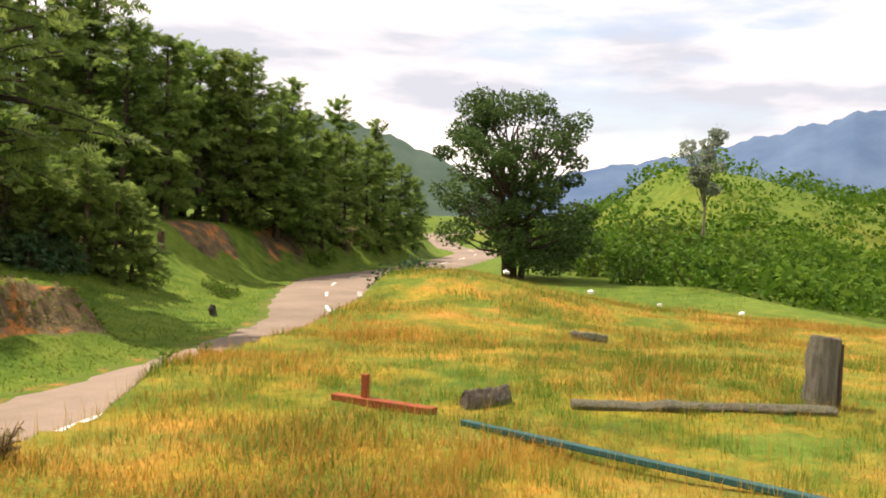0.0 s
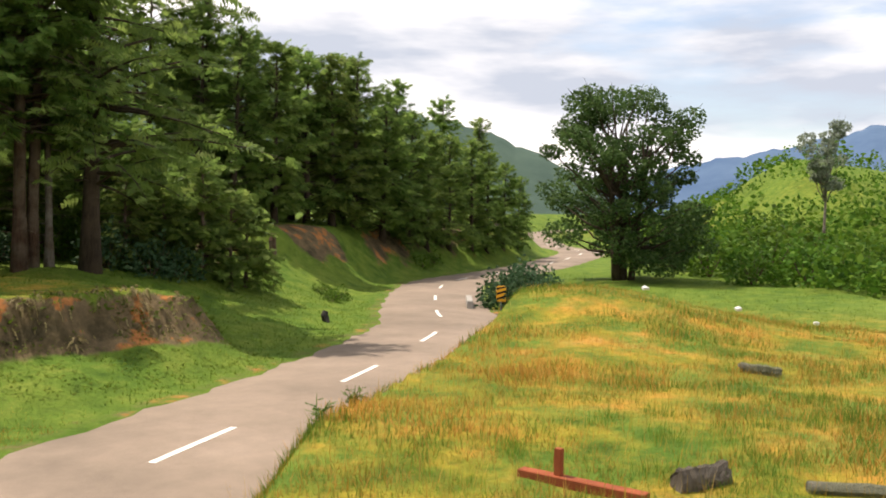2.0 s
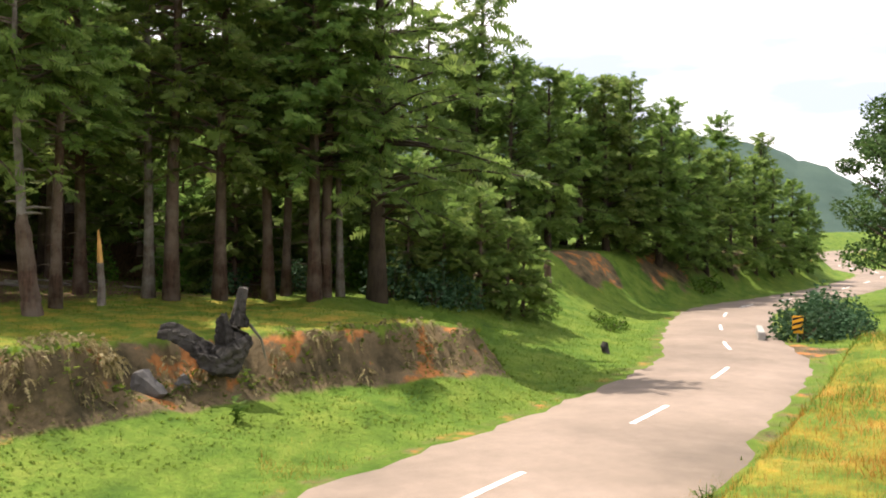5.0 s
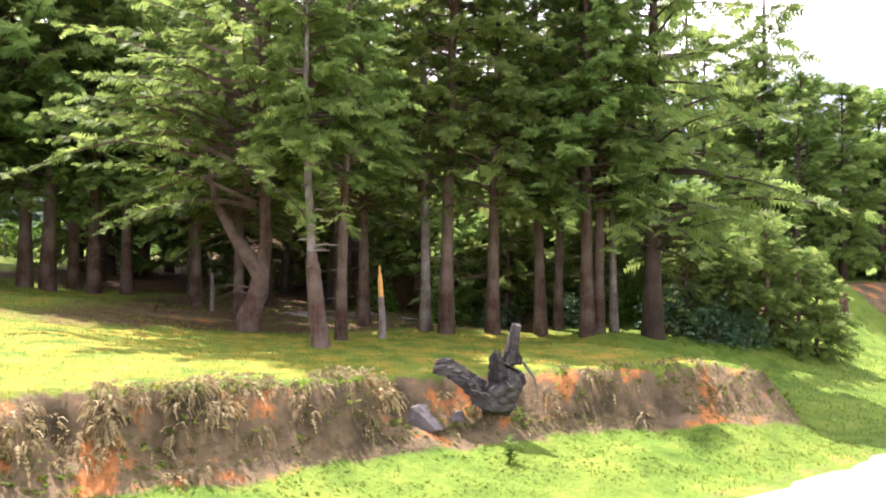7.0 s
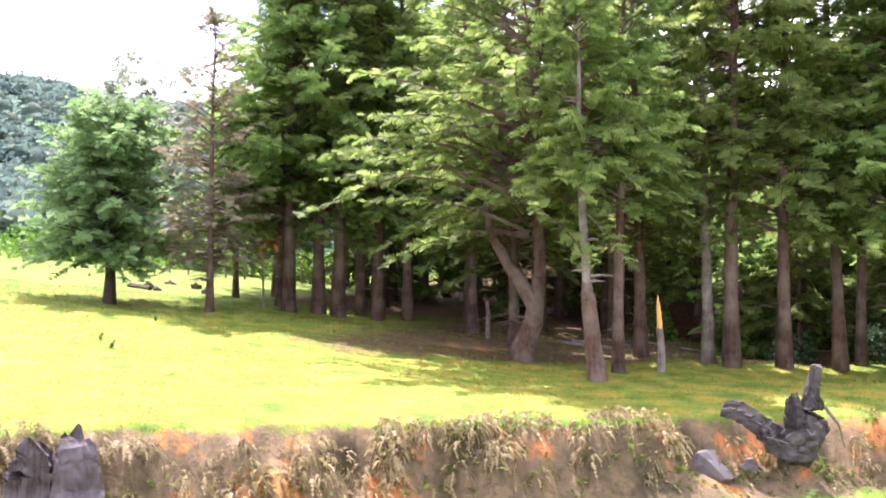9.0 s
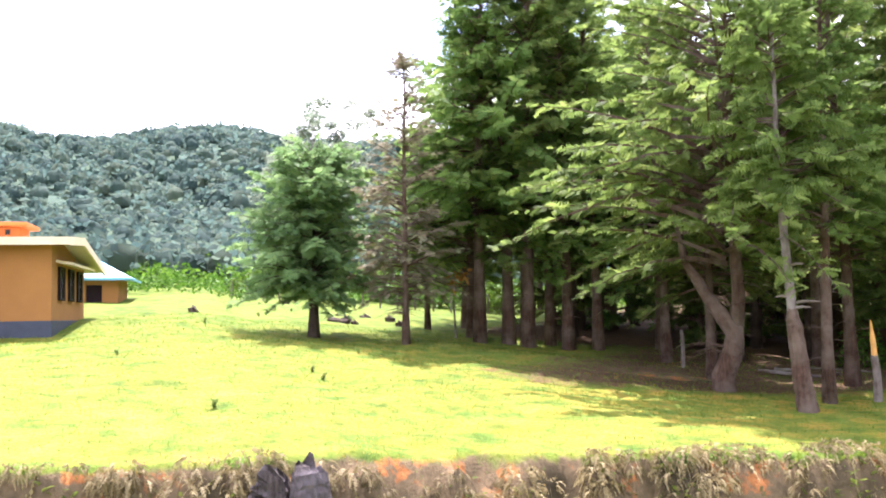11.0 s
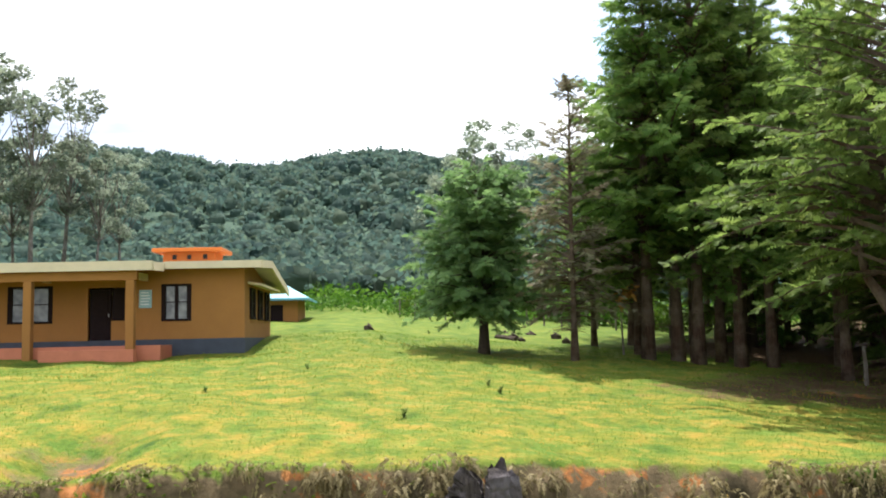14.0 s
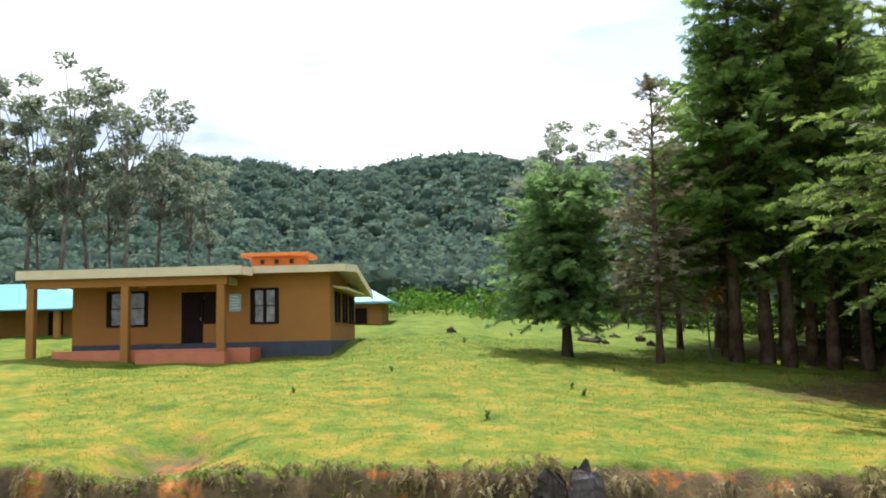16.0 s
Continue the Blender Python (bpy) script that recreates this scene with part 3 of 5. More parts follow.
def broadleaf(seed, tall, trunk_h, crown_w, n_blobs, per_blob, leaf=0.3, radius=0.35, stems=1, low=0.2, shape=None, lump=0.28):
    """A forked tree: stems and limbs that reach into clumps of single leaves."""
    rng = np.random.default_rng(seed)
    wood, limbs, cs, ss = [], [], [], []
    blobs = []
    for i in range(n_blobs):
        t = low + (1 - low) * ((i + rng.uniform(0, 1)) / n_blobs)
        w = crown_w * (shape(t) if shape else math.sin(math.pi * min(1, 0.12 + 0.8 * t)) ** 0.6)
        a, q = rng.uniform(0, 2 * np.pi), math.sqrt(rng.uniform(0.08, 1.0))
        blobs.append((math.cos(a) * w * q, math.sin(a) * w * q, tall * t, crown_w * lump * rng.uniform(0.7, 1.3)))
    for s in range(stems):
        a = s * 2.4 + 0.5
        foot = np.array([math.cos(a) * 0.45 * (stems > 1) * s, math.sin(a) * 0.3 * (stems > 1) * s, -0.2])
        u = np.linspace(0, 1, 7)
        pts = foot + np.column_stack([u * math.cos(a) * 0.12 * tall * rng.uniform(0.2, 0.8), u * math.sin(a) * 0.08 * tall, u * tall * 0.86])
        wood.append(tube(pts, radius / (1 + 0.25 * s) * (1.12 - u), 9, seed + s, 0.1))
        for x, y, z, r in blobs[s::stems]:
            z0 = max(trunk_h * 0.8, z * 0.62)
            p0 = np.array([np.interp(z0, pts[:, 2], pts[:, c]) for c in range(3)])
            p1 = np.array([x, y, z])
            mid = p0 * 0.5 + p1 * 0.5 + np.array([0, 0, -0.25]) + rng.normal(0, 0.25, 3)
            limbs.append(tube(np.stack([p0, mid, p1, p1 + (p1 - mid) * 0.4]), radius * np.array([0.32, 0.2, 0.09, 0.03]), 5, seed, 0, False))
    for x, y, z, r in blobs:
        m = per_blob
        d = rng.normal(0, 1, (m, 3))
        d /= np.linalg.norm(d, axis=1)[:, None]
        k = r * rng.uniform(0.35, 1.0, (m, 1)) ** 0.6
        cs.append(np.array([x, y, z]) + d * k * np.array([1.15, 1.15, 0.72]) + rng.normal(0, 0.06 * r, (m, 3)))
        ss.append(leaf * rng.uniform(0.6, 1.3, m))
    return join(wood), join(limbs), leaves(np.concatenate(cs), np.concatenate(ss), rng)


def bush(seed, wide, tall, count, leaf):
    rng = np.random.default_rng(seed)
    d = rng.normal(0, 1, (count, 3))
    d /= np.linalg.norm(d, axis=1)[:, None]
    d[:, 2] = np.abs(d[:, 2])
    lump = 1 + 0.25 * np.sin(d[:, 0] * 5 + seed) * np.cos(d[:, 1] * 4 + seed)
    c = d * (rng.uniform(0.25, 1, count) ** 0.5 * lump)[:, None] * np.array([wide / 2, wide / 2, tall])
    wood = []
    for i in range(7):
        a = i * 0.9 + seed
        u = np.linspace(0, 1, 4)
        wood.append(tube(np.column_stack([u * math.cos(a) * wide * 0.3, u * math.sin(a) * wide * 0.3, u * tall * 0.75 - 0.1]), 0.035 * (1.1 - u), 4, i, 0, False))
    return join(wood), leaves(c, leaf * rng.uniform(0.6, 1.3, count), rng)


def level(x, y):
    return float(height(np.array([x]), np.array([y]))[0][0])


def stand(x, y, turn=0.0, scale=1.0, sink=0.05):
    return pose(x, y, level(x, y) - sink, 0, 0, turn) @ Matrix.Scale(scale, 4)


def copy_at(ob, x, y, turn, scale):
    c = copy_thing(ob, Matrix.Identity(4))
    c.matrix_world = stand(x, y, turn, scale)
    return c


# ---------- ground and road ----------
def build_ground():
    az = np.radians(np.concatenate([np.arange(-180, -78, 3.0), np.arange(-78, 80, 0.25), np.arange(80, 180, 3.0)]))
    r = np.concatenate([[0.0], np.geomspace(0.6, 9, 40), np.geomspace(9.3, 60, 165), np.geomspace(62, 4200, 70)])
    R, A = np.meshgrid(r, az, indexing="ij")
    x, y = -np.sin(A) * R, np.cos(A) * R
    z, soil, dry, n, b, s = height(x.ravel(), y.ravel())
    nr, na = R.shape
    i, j = np.meshgrid(np.arange(nr - 1), np.arange(na), indexing="ij")
    k = (j + 1) % na
    f = np.stack([i * na + j, i * na + k, (i + 1) * na + k, (i + 1) * na + j], -1).reshape(-1, 4)
    xx, yy = x.ravel(), y.ravel()
    ob = link("ground", np.column_stack([xx, yy, z]), f, M_GROUND, smooth=True)
    litter = ramp(b, 7.5, 13) * ramp(xx, -17, -8) * (1 - ramp(xx, 11, 15)) * (1 - ramp(np.hypot(xx, yy), 80, 110)) * (n > 0)
    wooded = ramp(np.hypot(xx, yy), 96, 125) * ramp(np.degrees(np.arctan2(-xx, yy)), 5, 12) * (n > 0)
    litter = np.maximum(litter, ramp(yy - 0.35 * xx, 44, 50) * (1 - ramp(np.hypot(xx, yy), 80, 110)) * ramp(xx, -24, -18) * (xx < 14))
    soil = np.maximum(soil, 0.9 * np.exp(-(((xx + 8.0) / 3.2) ** 2 + ((yy - 33.0) / 0.9) ** 2) * 1.2))
    for name, val in (("soil", soil), ("dry", dry), ("litter", litter), ("wooded", wooded)):
        at = ob.data.attributes.new(name, "FLOAT", "POINT")
        at.data.foreach_set("value", np.asarray(val, np.float32))
    return tagged(ob, "grassy hillside with red soil banks and dry straw patches", "ground", kind="structure")


ground = build_ground()


def build_road():
    mid = dense(ROAD, 0.6)
    way = np.gradient(mid, axis=0)
    way /= np.linalg.norm(way, axis=1)[:, None]
    side = np.stack([-way[:, 1], way[:, 0]], 1)
    s = np.concatenate([[0], np.cumsum(np.hypot(*np.diff(mid, axis=0).T))])
    cols = np.array([-1.0, -0.97, -0.5, 0, 0.5, 0.97, 1.0])
    v = []
    bay = 1.9 * np.exp(-((s - 62.5) / 3.2) ** 2)         # widening where a track joins
    for c in cols:
        ragged = HALF * c + np.where(abs(c) > 0.9, 0.10 * np.sin(s * 1.9 + c) + 0.07 * np.sin(s * 4.7), 0) - bay * (c < -0.9)
        z = road_rise(s) + 0.035 * (abs(c) < 0.96) + 0.03 * (1 - c * c) - 0.05 * (abs(c) > 0.99)
        v.append(np.column_stack([mid + side * ragged[:, None], z]))
    v = np.stack(v, 1)
    n, m = len(mid), len(cols)
    f = [(i * m + j, (i + 1) * m + j, (i + 1) * m + j + 1, i * m + j + 1) for i in range(n - 1) for j in range(m - 1)]
    road = tagged(link("road", v, [q[::-1] for q in f], M_ROAD, smooth=True), "worn pinkish grey asphalt hill road with dashed centre line", "road", kind="structure")
    start = DASH0
    while start < 175:
        u = np.linspace(start, start + 2.75, 7)
        px, py = np.interp(u, s, mid[:, 0]), np.interp(u, s, mid[:, 1])
        sx, sy = np.interp(u, s, side[:, 0]), np.interp(u, s, side[:, 1])
        z = road_rise(u) + 0.072
        top = np.concatenate([np.column_stack([px + sx * h, py + sy * h, z + dz]) for h, dz in ((0.07, 0), (-0.07, 0), (0.075, -0.03), (-0.075, -0.03))])
        q = [(i + 7, i + 8, i + 1, i) for i in range(6)] + [(i, i + 1, i + 15, i + 14) for i in range(6)] + [(i + 21, i + 22, i + 8, i + 7) for i in range(6)]
        link("centre_line_dash", top, q, M_DASH, road)
        start += 8.15
    return road


DASH0 = 2.3
road = build_road()

# ---------- far hills ----------


def ridge_line(name, dist, prof, depth, mat, label):
    """A far ridge: rows of heights over the turn to the left, with slopes before and behind."""
    az = np.arange(prof[0][0], prof[-1][0] + 0.01, 0.4)
    h = np.interp(az, [p[0] for p in prof], [p[1] for p in prof])
    h = h * (1 + 0.02 * np.sin(az * 2.3) + 0.012 * np.sin(az * 5.9 + 1))
    v = []
    rows = ((-depth, -0.25), (-0.66 * depth, 0.25), (-0.33 * depth, 0.62), (0.0, 1.0), (depth, -0.2))
    for off, k in rows:
        rr = dist + off + 0.03 * depth * np.sin(az * 0.5 + off) * (k < 1)
        zz = np.where(k > 0, h * k * (1 + 0.03 * np.sin(az * 1.1 + off * 0.01) * (k < 1)), h * k)
        v.append(np.column_stack([-np.sin(np.radians(az)) * rr, np.cos(np.radians(az)) * rr, zz]))
    v = np.stack(v)
    m = len(az)
    f = [(i * m + j, i * m + j + 1, (i + 1) * m + j + 1, (i + 1) * m + j) for i in range(len(rows) - 1) for j in range(m - 1)]
    return tagged(link(name, v, f, mat, smooth=True), label, "mountain", kind="structure")


def el(deg, dist):
    return 4.2 + math.tan(radians(deg)) * dist


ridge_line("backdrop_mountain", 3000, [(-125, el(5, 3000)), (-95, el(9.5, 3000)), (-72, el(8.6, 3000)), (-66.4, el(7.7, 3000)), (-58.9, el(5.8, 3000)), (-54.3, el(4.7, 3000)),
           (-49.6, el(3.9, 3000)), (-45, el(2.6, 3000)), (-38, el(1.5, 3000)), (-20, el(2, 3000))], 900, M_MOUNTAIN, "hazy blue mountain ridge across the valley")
ridge_line("backdrop_hill", 420, [(-46, el(0.5, 420)), (-43, el(3.0, 420)), (-39.6, el(4.65, 420)), (-36, el(6.0, 420)), (-28, el(7.5, 420)), (-10, el(8, 420)), (4, el(8, 420))], 130, M_HAZED_WOODS,
           "wooded green hill beyond the bend of the road, tinted with haze")

# ---------- forest ----------
FOREST = "conifers of the wood"
VARIANTS = [conifer(11, 16.5, 4.2, 3.4, 165, 0.21, 0.2, sprays=10, spray=0.9), conifer(12, 15.0, 3.6, 3.8, 170, 0.20, -0.3, bias=-1.6, sprays=10, spray=0.9), conifer(13, 17.5, 6.0, 3.0, 150, 0.20, 0.1, sprays=10, spray=0.9),
            conifer(14, 14.0, 3.2, 4.2, 165, 0.18, 0.2, bias=-1.9, sprays=10, spray=0.9)]
LOW = [conifer(15, 16.5, 4.5, 3.6, 48, 0.18, 0.2, sprays=5, spray=1.7, dead=10), conifer(16, 15.0, 3.8, 3.8, 48, 0.2, -0.2, sprays=5, spray=1.7, dead=10), conifer(17, 18.0, 6.0, 3.4, 46, 0.2, 0.1, sprays=5, spray=1.7, dead=10)]
YOUNG = [conifer(21, 5.0, 0.3, 1.9, 62, 0.10, 0.1, sprays=7, first=0.15, dead=2, spray=1.1), conifer(22, 4.0, 0.2, 1.7, 56, 0.09, -0.1, sprays=7, first=0.15, dead=2, spray=1.1)]
FULL = [conifer(31, 13.0, 0.9, 3.6, 125, 0.24, 0.1, sprays=8, spray=1.3, first=0.2, dead=4, taper=0.62), conifer(32, 12.0, 1.2, 3.3, 120, 0.22, -0.1, sprays=8, spray=1.3, first=0.2, dead=4, taper=0.62), conifer(33, 11.0, 0.8, 3.7, 120, 0.2, 0.1, sprays=8, spray=1.3, first=0.2, dead=4, taper=0.62)]
rng = np.random.default_rng(5)
proto = {}


def plant(kind, index, x, y, turn, scale, bark, leaf, label):
    key = (id(kind), index, bark.name, leaf.name)
    if key not in proto:
        proto[key] = tree_thing("conifer_tree", kind[index], bark, leaf, stand(x, y, turn, scale), label, FOREST)
        return proto[key]
    c = copy_at(proto[key], x, y, turn, scale)
    return tagged(c, label)


edge = [(-2.7, 29.0, 2, 20, 0.8, 0), (0.55, 32.0, 2, 0, 1.1, 0), (-0.15, 32.5, 2, 130, 0.85, 2), (2.2, 32.7, 0, 60, 1.0, 0), (4.0, 34.0, 2, 220, 1.0, 0), (4.7, 34.4, 2, 20, 0.8, 0),
        (5.5, 32.8, 0, 100, 1.05, 0), (5.95, 33.2, 2, 10, 1.0, 0), (6.6, 33.6, 2, 200, 0.7, 2), (-6.8, 33.5, 1, 10, 0.9, 0), (-2.4, 33.8, 0, 250, 0.95, 0), (-9.5, 38.0, 1, 30, 1.0, 0),
        (-16.5, 38.1, 1, 0, 1.25, 0), (-17.5, 37.2, 0, 50, 1.2, 0), (-18.5, 38.4, 3, 10, 1.05, 0), (-15.2, 39.8, 1, 90, 1.05, 0), (-13.9, 38.6, 0, 140, 1.1, 0), (-12.8, 39.4, 2, 200, 1.05, 0),
        (-15.45, 37.8, 2, 70, 1.3, 0), (-22.1, 40.8, 1, 30, 0.7, 0), (-11.0, 43.0, 1, 300, 1.15, 0)]
BARKS = (M_BARK, M_DARK_BARK, M_GREY_BARK)
for x, y, k, turn, sc, bk in edge:
    plant(VARIANTS, k, x, y, turn, sc, BARKS[bk], M_CONIFER, "tall green conifer with bare lower trunk at the wood's edge")
spots = []
for _ in range(900):
    x, y = rng.uniform(-26, 22), rng.uniform(36, 66)
    if y < 36.5 + 0.35 * max(0, -x) + 0.42 * max(0, x - 4) + 1.5 or (x < -14 and y < 44 + 0.5 * (-14 - x)):
        continue
    if x > -4 and y < 53 or x > 2 and rng.uniform() < 0.5:
        continue
    if all((x - a) ** 2 + (y - b) ** 2 > 2.9 ** 2 for a, b in spots + [(e[0], e[1]) for e in edge]):
        spots.append((x, y))
for i, (x, y) in enumerate(spots[:52]):
    plant(LOW, i % 3, x, y, rng.uniform(0, 360), rng.uniform(0.85, 1.25), M_DARK_BARK if i % 3 else M_BARK, M_CONIFER, "tall dark conifer deep in the wood")

# the big tree beside the bank's end, with long low limbs on one side
tree_thing("conifer_tree", conifer(41, 19.0, 2.6, 4.8, 155, 0.30, 0.3, sprays=9, bias=-0.4, dead=14), M_DARK_BARK, M_CONIFER, stand(7.9, 33.2), "spreading dark conifer with long low limbs at the bank's end", FOREST)
for i, (x, y, sc) in enumerate([(9.6, 35.0, 0.8), (11.2, 35.6, 0.95), (12.9, 35.8, 1.05), (14.4, 36.4, 1.1), (15.4, 37.2, 0.9), (13.2, 37.8, 1.25), (10.4, 37.2, 1.2), (3.0, 37.0, 0.9), (1.0, 38.0, 0.8), (6.2, 37.2, 0.9), (-8, 52, 1.5), (-4, 55, 1.6), (0, 53, 1.5), (4, 54, 1.6), (8, 55, 1.5), (-12, 54, 1.6), (-16, 52, 1.5), (-2, 47, 1.2), (3, 46, 1.3), (-10, 47, 1.2), (7, 43, 1.1), (-19, 50, 1.4), (3.4, 39.5, 1.1), (5.2, 40.5, 1.3), (7.6, 38.6, 1.1), (1.6, 41, 1.0), (8.8, 41.5, 1.4), (11.5, 40, 1.3), (-0.6, 43.5, 1.1)]):
    plant(YOUNG, i % 2, x, y, i * 77, sc * (1.25 if y > 36 and x < 9 else 0.9), M_BARK, M_BRIGHT if y > 36 and x < 9 else M_CONIFER, "young feathery conifer in the undergrowth")

# row of full conifers above the second bank
for i, (az, d, tall) in enumerate([(-21.5, 56, 13.5), (-24.0, 58, 13.0), (-26.0, 63, 13.5), (-27.6, 64, 13.8), (-29.0, 66, 14.0), (-30.8, 68, 12.6), (-32.4, 71, 12.2), (-33.6, 74, 11.2), (-35.0, 78, 11.4),
                                   (-36.4, 83, 11.6), (-37.4, 86, 11.0), (-38.4, 91, 10.0), (-39.3, 96, 8.8), (-25.0, 70, 15), (-28.2, 74, 15.5), (-31.6, 80, 14.5), (-34.4, 90, 14), (-22.5, 66, 15), (-36.6, 100, 13), (-19.5, 58, 14), (-18, 66, 15)]):
    x, y = -math.sin(radians(az)) * d, math.cos(radians(az)) * d
    plant(FULL, i % 3, x, y, i * 61, 0.87 * tall / (13.0, 12.0, 11.0)[i % 3], M_DARK_BARK, M_BRIGHT if i % 3 == 1 else M_CONIFER, "full green conifer above the road bank")

# bent forked tree, snag limbs and broken sapling at the wood's edge


def bent_tree():
    t = thing("forked_tree", stand(-5.8, 30.7), "conifer with bent forked reddish trunk and wide bright crown", "tree", FOREST)
    left = tube([(-0.1, 0, -0.2), (-0.1, 0, 0.5), (0.25, 0, 1.3), (0.30, 0, 1.9), (-0.5, 0, 3.0), (-1.2, 0.1, 4.2), (-1.5, 0.2, 6)], [0.42, 0.36, 0.33, 0.3, 0.2, 0.14, 0.05], 10, 3, 0.1)
    right = tube([(0.28, 0, 1.7), (0.45, 0.1, 3), (0.35, 0, 6), (0.4, 0, 9), (0.4, 0, 13)], [0.26, 0.2, 0.17, 0.1, 0.03], 9, 4, 0.08)
    _, limbs, crown = conifer(44, 15.5, 4.0, 6.0, 205, 0.05, 0.4, sprays=16, bias=-1.9, dead=30, spray=0.72)
    link("trunk", *join([left, right]), M_BARK, t, smooth=True)
    tagged(link("branchwork", *limbs, M_BARK, t), kind="stuff")
    tagged(link("crown", *crown, M_BRIGHT, t), kind="stuff")
    return t


bent_tree()


def snag_limbs():
    t = thing("broken_sapling", stand(-1.5, 29.8), "broken sapling with split orange top", "sapling")
    link("stem", *tube([(0, 0, -0.1), (0.02, 0, 0.7), (-0.03, 0, 1.35)], [0.13, 0.11, 0.10], 8, 2, 0.12), M_GREY_BARK, t)
    link("split_top", *tube([(-0.03, 0, 1.33), (-0.05, 0, 1.8), (-0.08, 0, 2.35)], [0.095, 0.08, 0.02], 6, 3, 0.2), M_FRESH, t, "freshly split orange wood")
    p = thing("fence_stake", stand(-8.5, 36.4), "thin weathered wooden stake in the grass", "post")
    link("stake", *tube([(0, 0, -0.1), (0.03, 0, 0.8), (0.0, 0, 1.5)], [0.09, 0.08, 0.07], 6, 3, 0.1), M_GREY_BARK, p)
    s = thing("slim_conifer", stand(-3.2, 26.85), "conifer with swollen reddish foot and thin pale upper trunk", "tree")
    link("trunk", *gnarl([(0.18, 0, -0.2), (0.12, 0, 0.5), (0.02, 0, 1.4), (-0.08, 0, 2.3), (-0.12, 0, 2.75)], [0.30, 0.25, 0.225, 0.20, 0.13], 6, 14, 22, 0.1), M_BARK, s)
    link("upper_trunk", *tube([(-0.12, 0, 2.7), (-0.16, 0, 3.6), (-0.25, 0, 5), (-0.3, 0, 7.5), (-0.3, 0, 11.0)], [0.125, 0.115, 0.10, 0.07, 0.02], 9, 6, 0.1), M_GREY_BARK, s, "pale thin upper trunk")
    for z, l, dx in ((2.9, 0.75, 1), (2.75, 0.5, 1), (3.05, 0.4, -1), (3.9, 0.35, 1), (4.6, 0.3, -1), (5.2, 0.4, 1)):
        link("broken_limb", *tube([(-0.14, 0, z), (-0.12 + dx * l * 0.5, -0.1, z + 0.05), (-0.1 + dx * l, -0.15, z + 0.02)], [0.05, 0.04, 0.02], 5, 2, 0.15), M_GREY_BARK, s)
    _, limbs, crown = conifer(45, 11.2, 5.6, 2.3, 70, 0.05, -0.3, sprays=9, dead=0)
    tagged(link("branchwork", *limbs, M_BARK, s), kind="stuff")
    tagged(link("crown", *crown, M_BRIGHT, s), kind="stuff")


snag_limbs()

# ---------- lone trees on the lawn ----------
tree_thing("lone_conifer", conifer(51, 7.7, 1.75, 3.45, 260, 0.2, 0.1, sprays=10, first=0.2, dead=10, taper=0.42, spray=0.95), M_DARK_BARK, M_PALE_CONIFER, stand(-22.65, 32.0), "rounded green conifer standing alone on the lawn")
tree_thing("sparse_conifer", conifer(52, 11.6, 1.8, 2.5, 150, 0.13, 0.1, sprays=7, first=0.3, dead=110, spray=0.7), M_BARK, M_BROWN_TWIGS, stand(-18.4, 32.3), "thin brownish conifer with sparse dying twigs")
tree_thing("conifer_tree", conifer(53, 15, 2.2, 3.2, 140, 0.25, 0.1, dead=12), M_BARK, M_CONIFER, stand(-21.5, 44.0), "tall green conifer behind the lawn trees", FOREST)

# ---------- broad trees ----------
big_shape = lambda t: (0.62 + 0.5 * math.sin(math.pi * min(1, t * 1.05))) if t < 0.62 else 1.12 * math.sqrt(max(0.05, 1 - ((t - 0.55) / 0.5) ** 2))
tree_thing("broad_tree", broadleaf(61, 15.0, 3.0, 6.2, 88, 360, 0.30, 0.42, 3, 0.11, big_shape, 0.2), M_DARK_BARK, M_BROAD, stand(46.2, 44.6, 0, 0.885, 0.3), "large dark green broadleaf tree with several stems")
tall_shape = lambda t: 0.4 if t < 0.7 else 0.95 - 0.5 * abs(t - 0.85) / 0.15
tree_thing("slender_tree", broadleaf(62, 13.0, 8.0, 2.2, 17, 190, 0.26, 0.16, 1, 0.58, tall_shape, 0.33), M_GREY_BARK, M_GUM, stand(68.7, 43.7, 0, 1.0), "slender pale tree with a small high crown")


def scatter_bushes(name, places, leaf, wide, tall, label, count=420, size=0.16, group="roadside bushes"):
    first = None
    for i, (x, y, sc) in enumerate(places):
        if first is None:
            w, l = bush(70 + len(name), wide, tall, count, size)
            first = thing(name, stand(x, y, 0, sc), label, "bush", group)
            link("stem_cluster", w[0], w[1], M_BARK, first)
            link("foliage", l[0], l[1], leaf, first)
        else:
            copy_at(first, x, y, i * 83, sc)


scatter_bushes("leafy_bush", [(8.8, 34.4, 1.0), (10.4, 34.3, 0.9), (11.6, 34.6, 0.8), (5.2, 35.6, 0.8), (2.6, 35.8, 0.7)], M_BLUE_BUSH, 2.6, 1.7, "leafy bluish green bush under the conifers", 700, 0.2)
scatter_bushes("undergrowth_bush", [(0.6, 37.0, 0.8), (2.2, 38.6, 0.9), (3.9, 37.8, 0.9), (5.4, 38.6, 1.0), (7.2, 37.0, 0.9), (8.6, 36.4, 0.8), (4.6, 42.0, 1.3), (7.6, 42.6, 1.3), (1.2, 44.0, 1.2), (-2.4, 41.5, 0.8), (10.2, 39.0, 1.1)], M_BUSH, 2.6, 2.4, "bright green bush behind the trunks", 800, 0.2, "undergrowth bushes")
scatter_bushes("roadside_bush", [(27.5, 33.8, 1.0), (29.3, 35.4, 1.15), (31.0, 36.6, 1.1), (32.5, 38.5, 0.9), (30.0, 33.6, 0.8), (34.5, 39.5, 0.8)], M_BLUE_BUSH, 3.0, 1.9, "dull green bush beside the road bend", 900, 0.22)
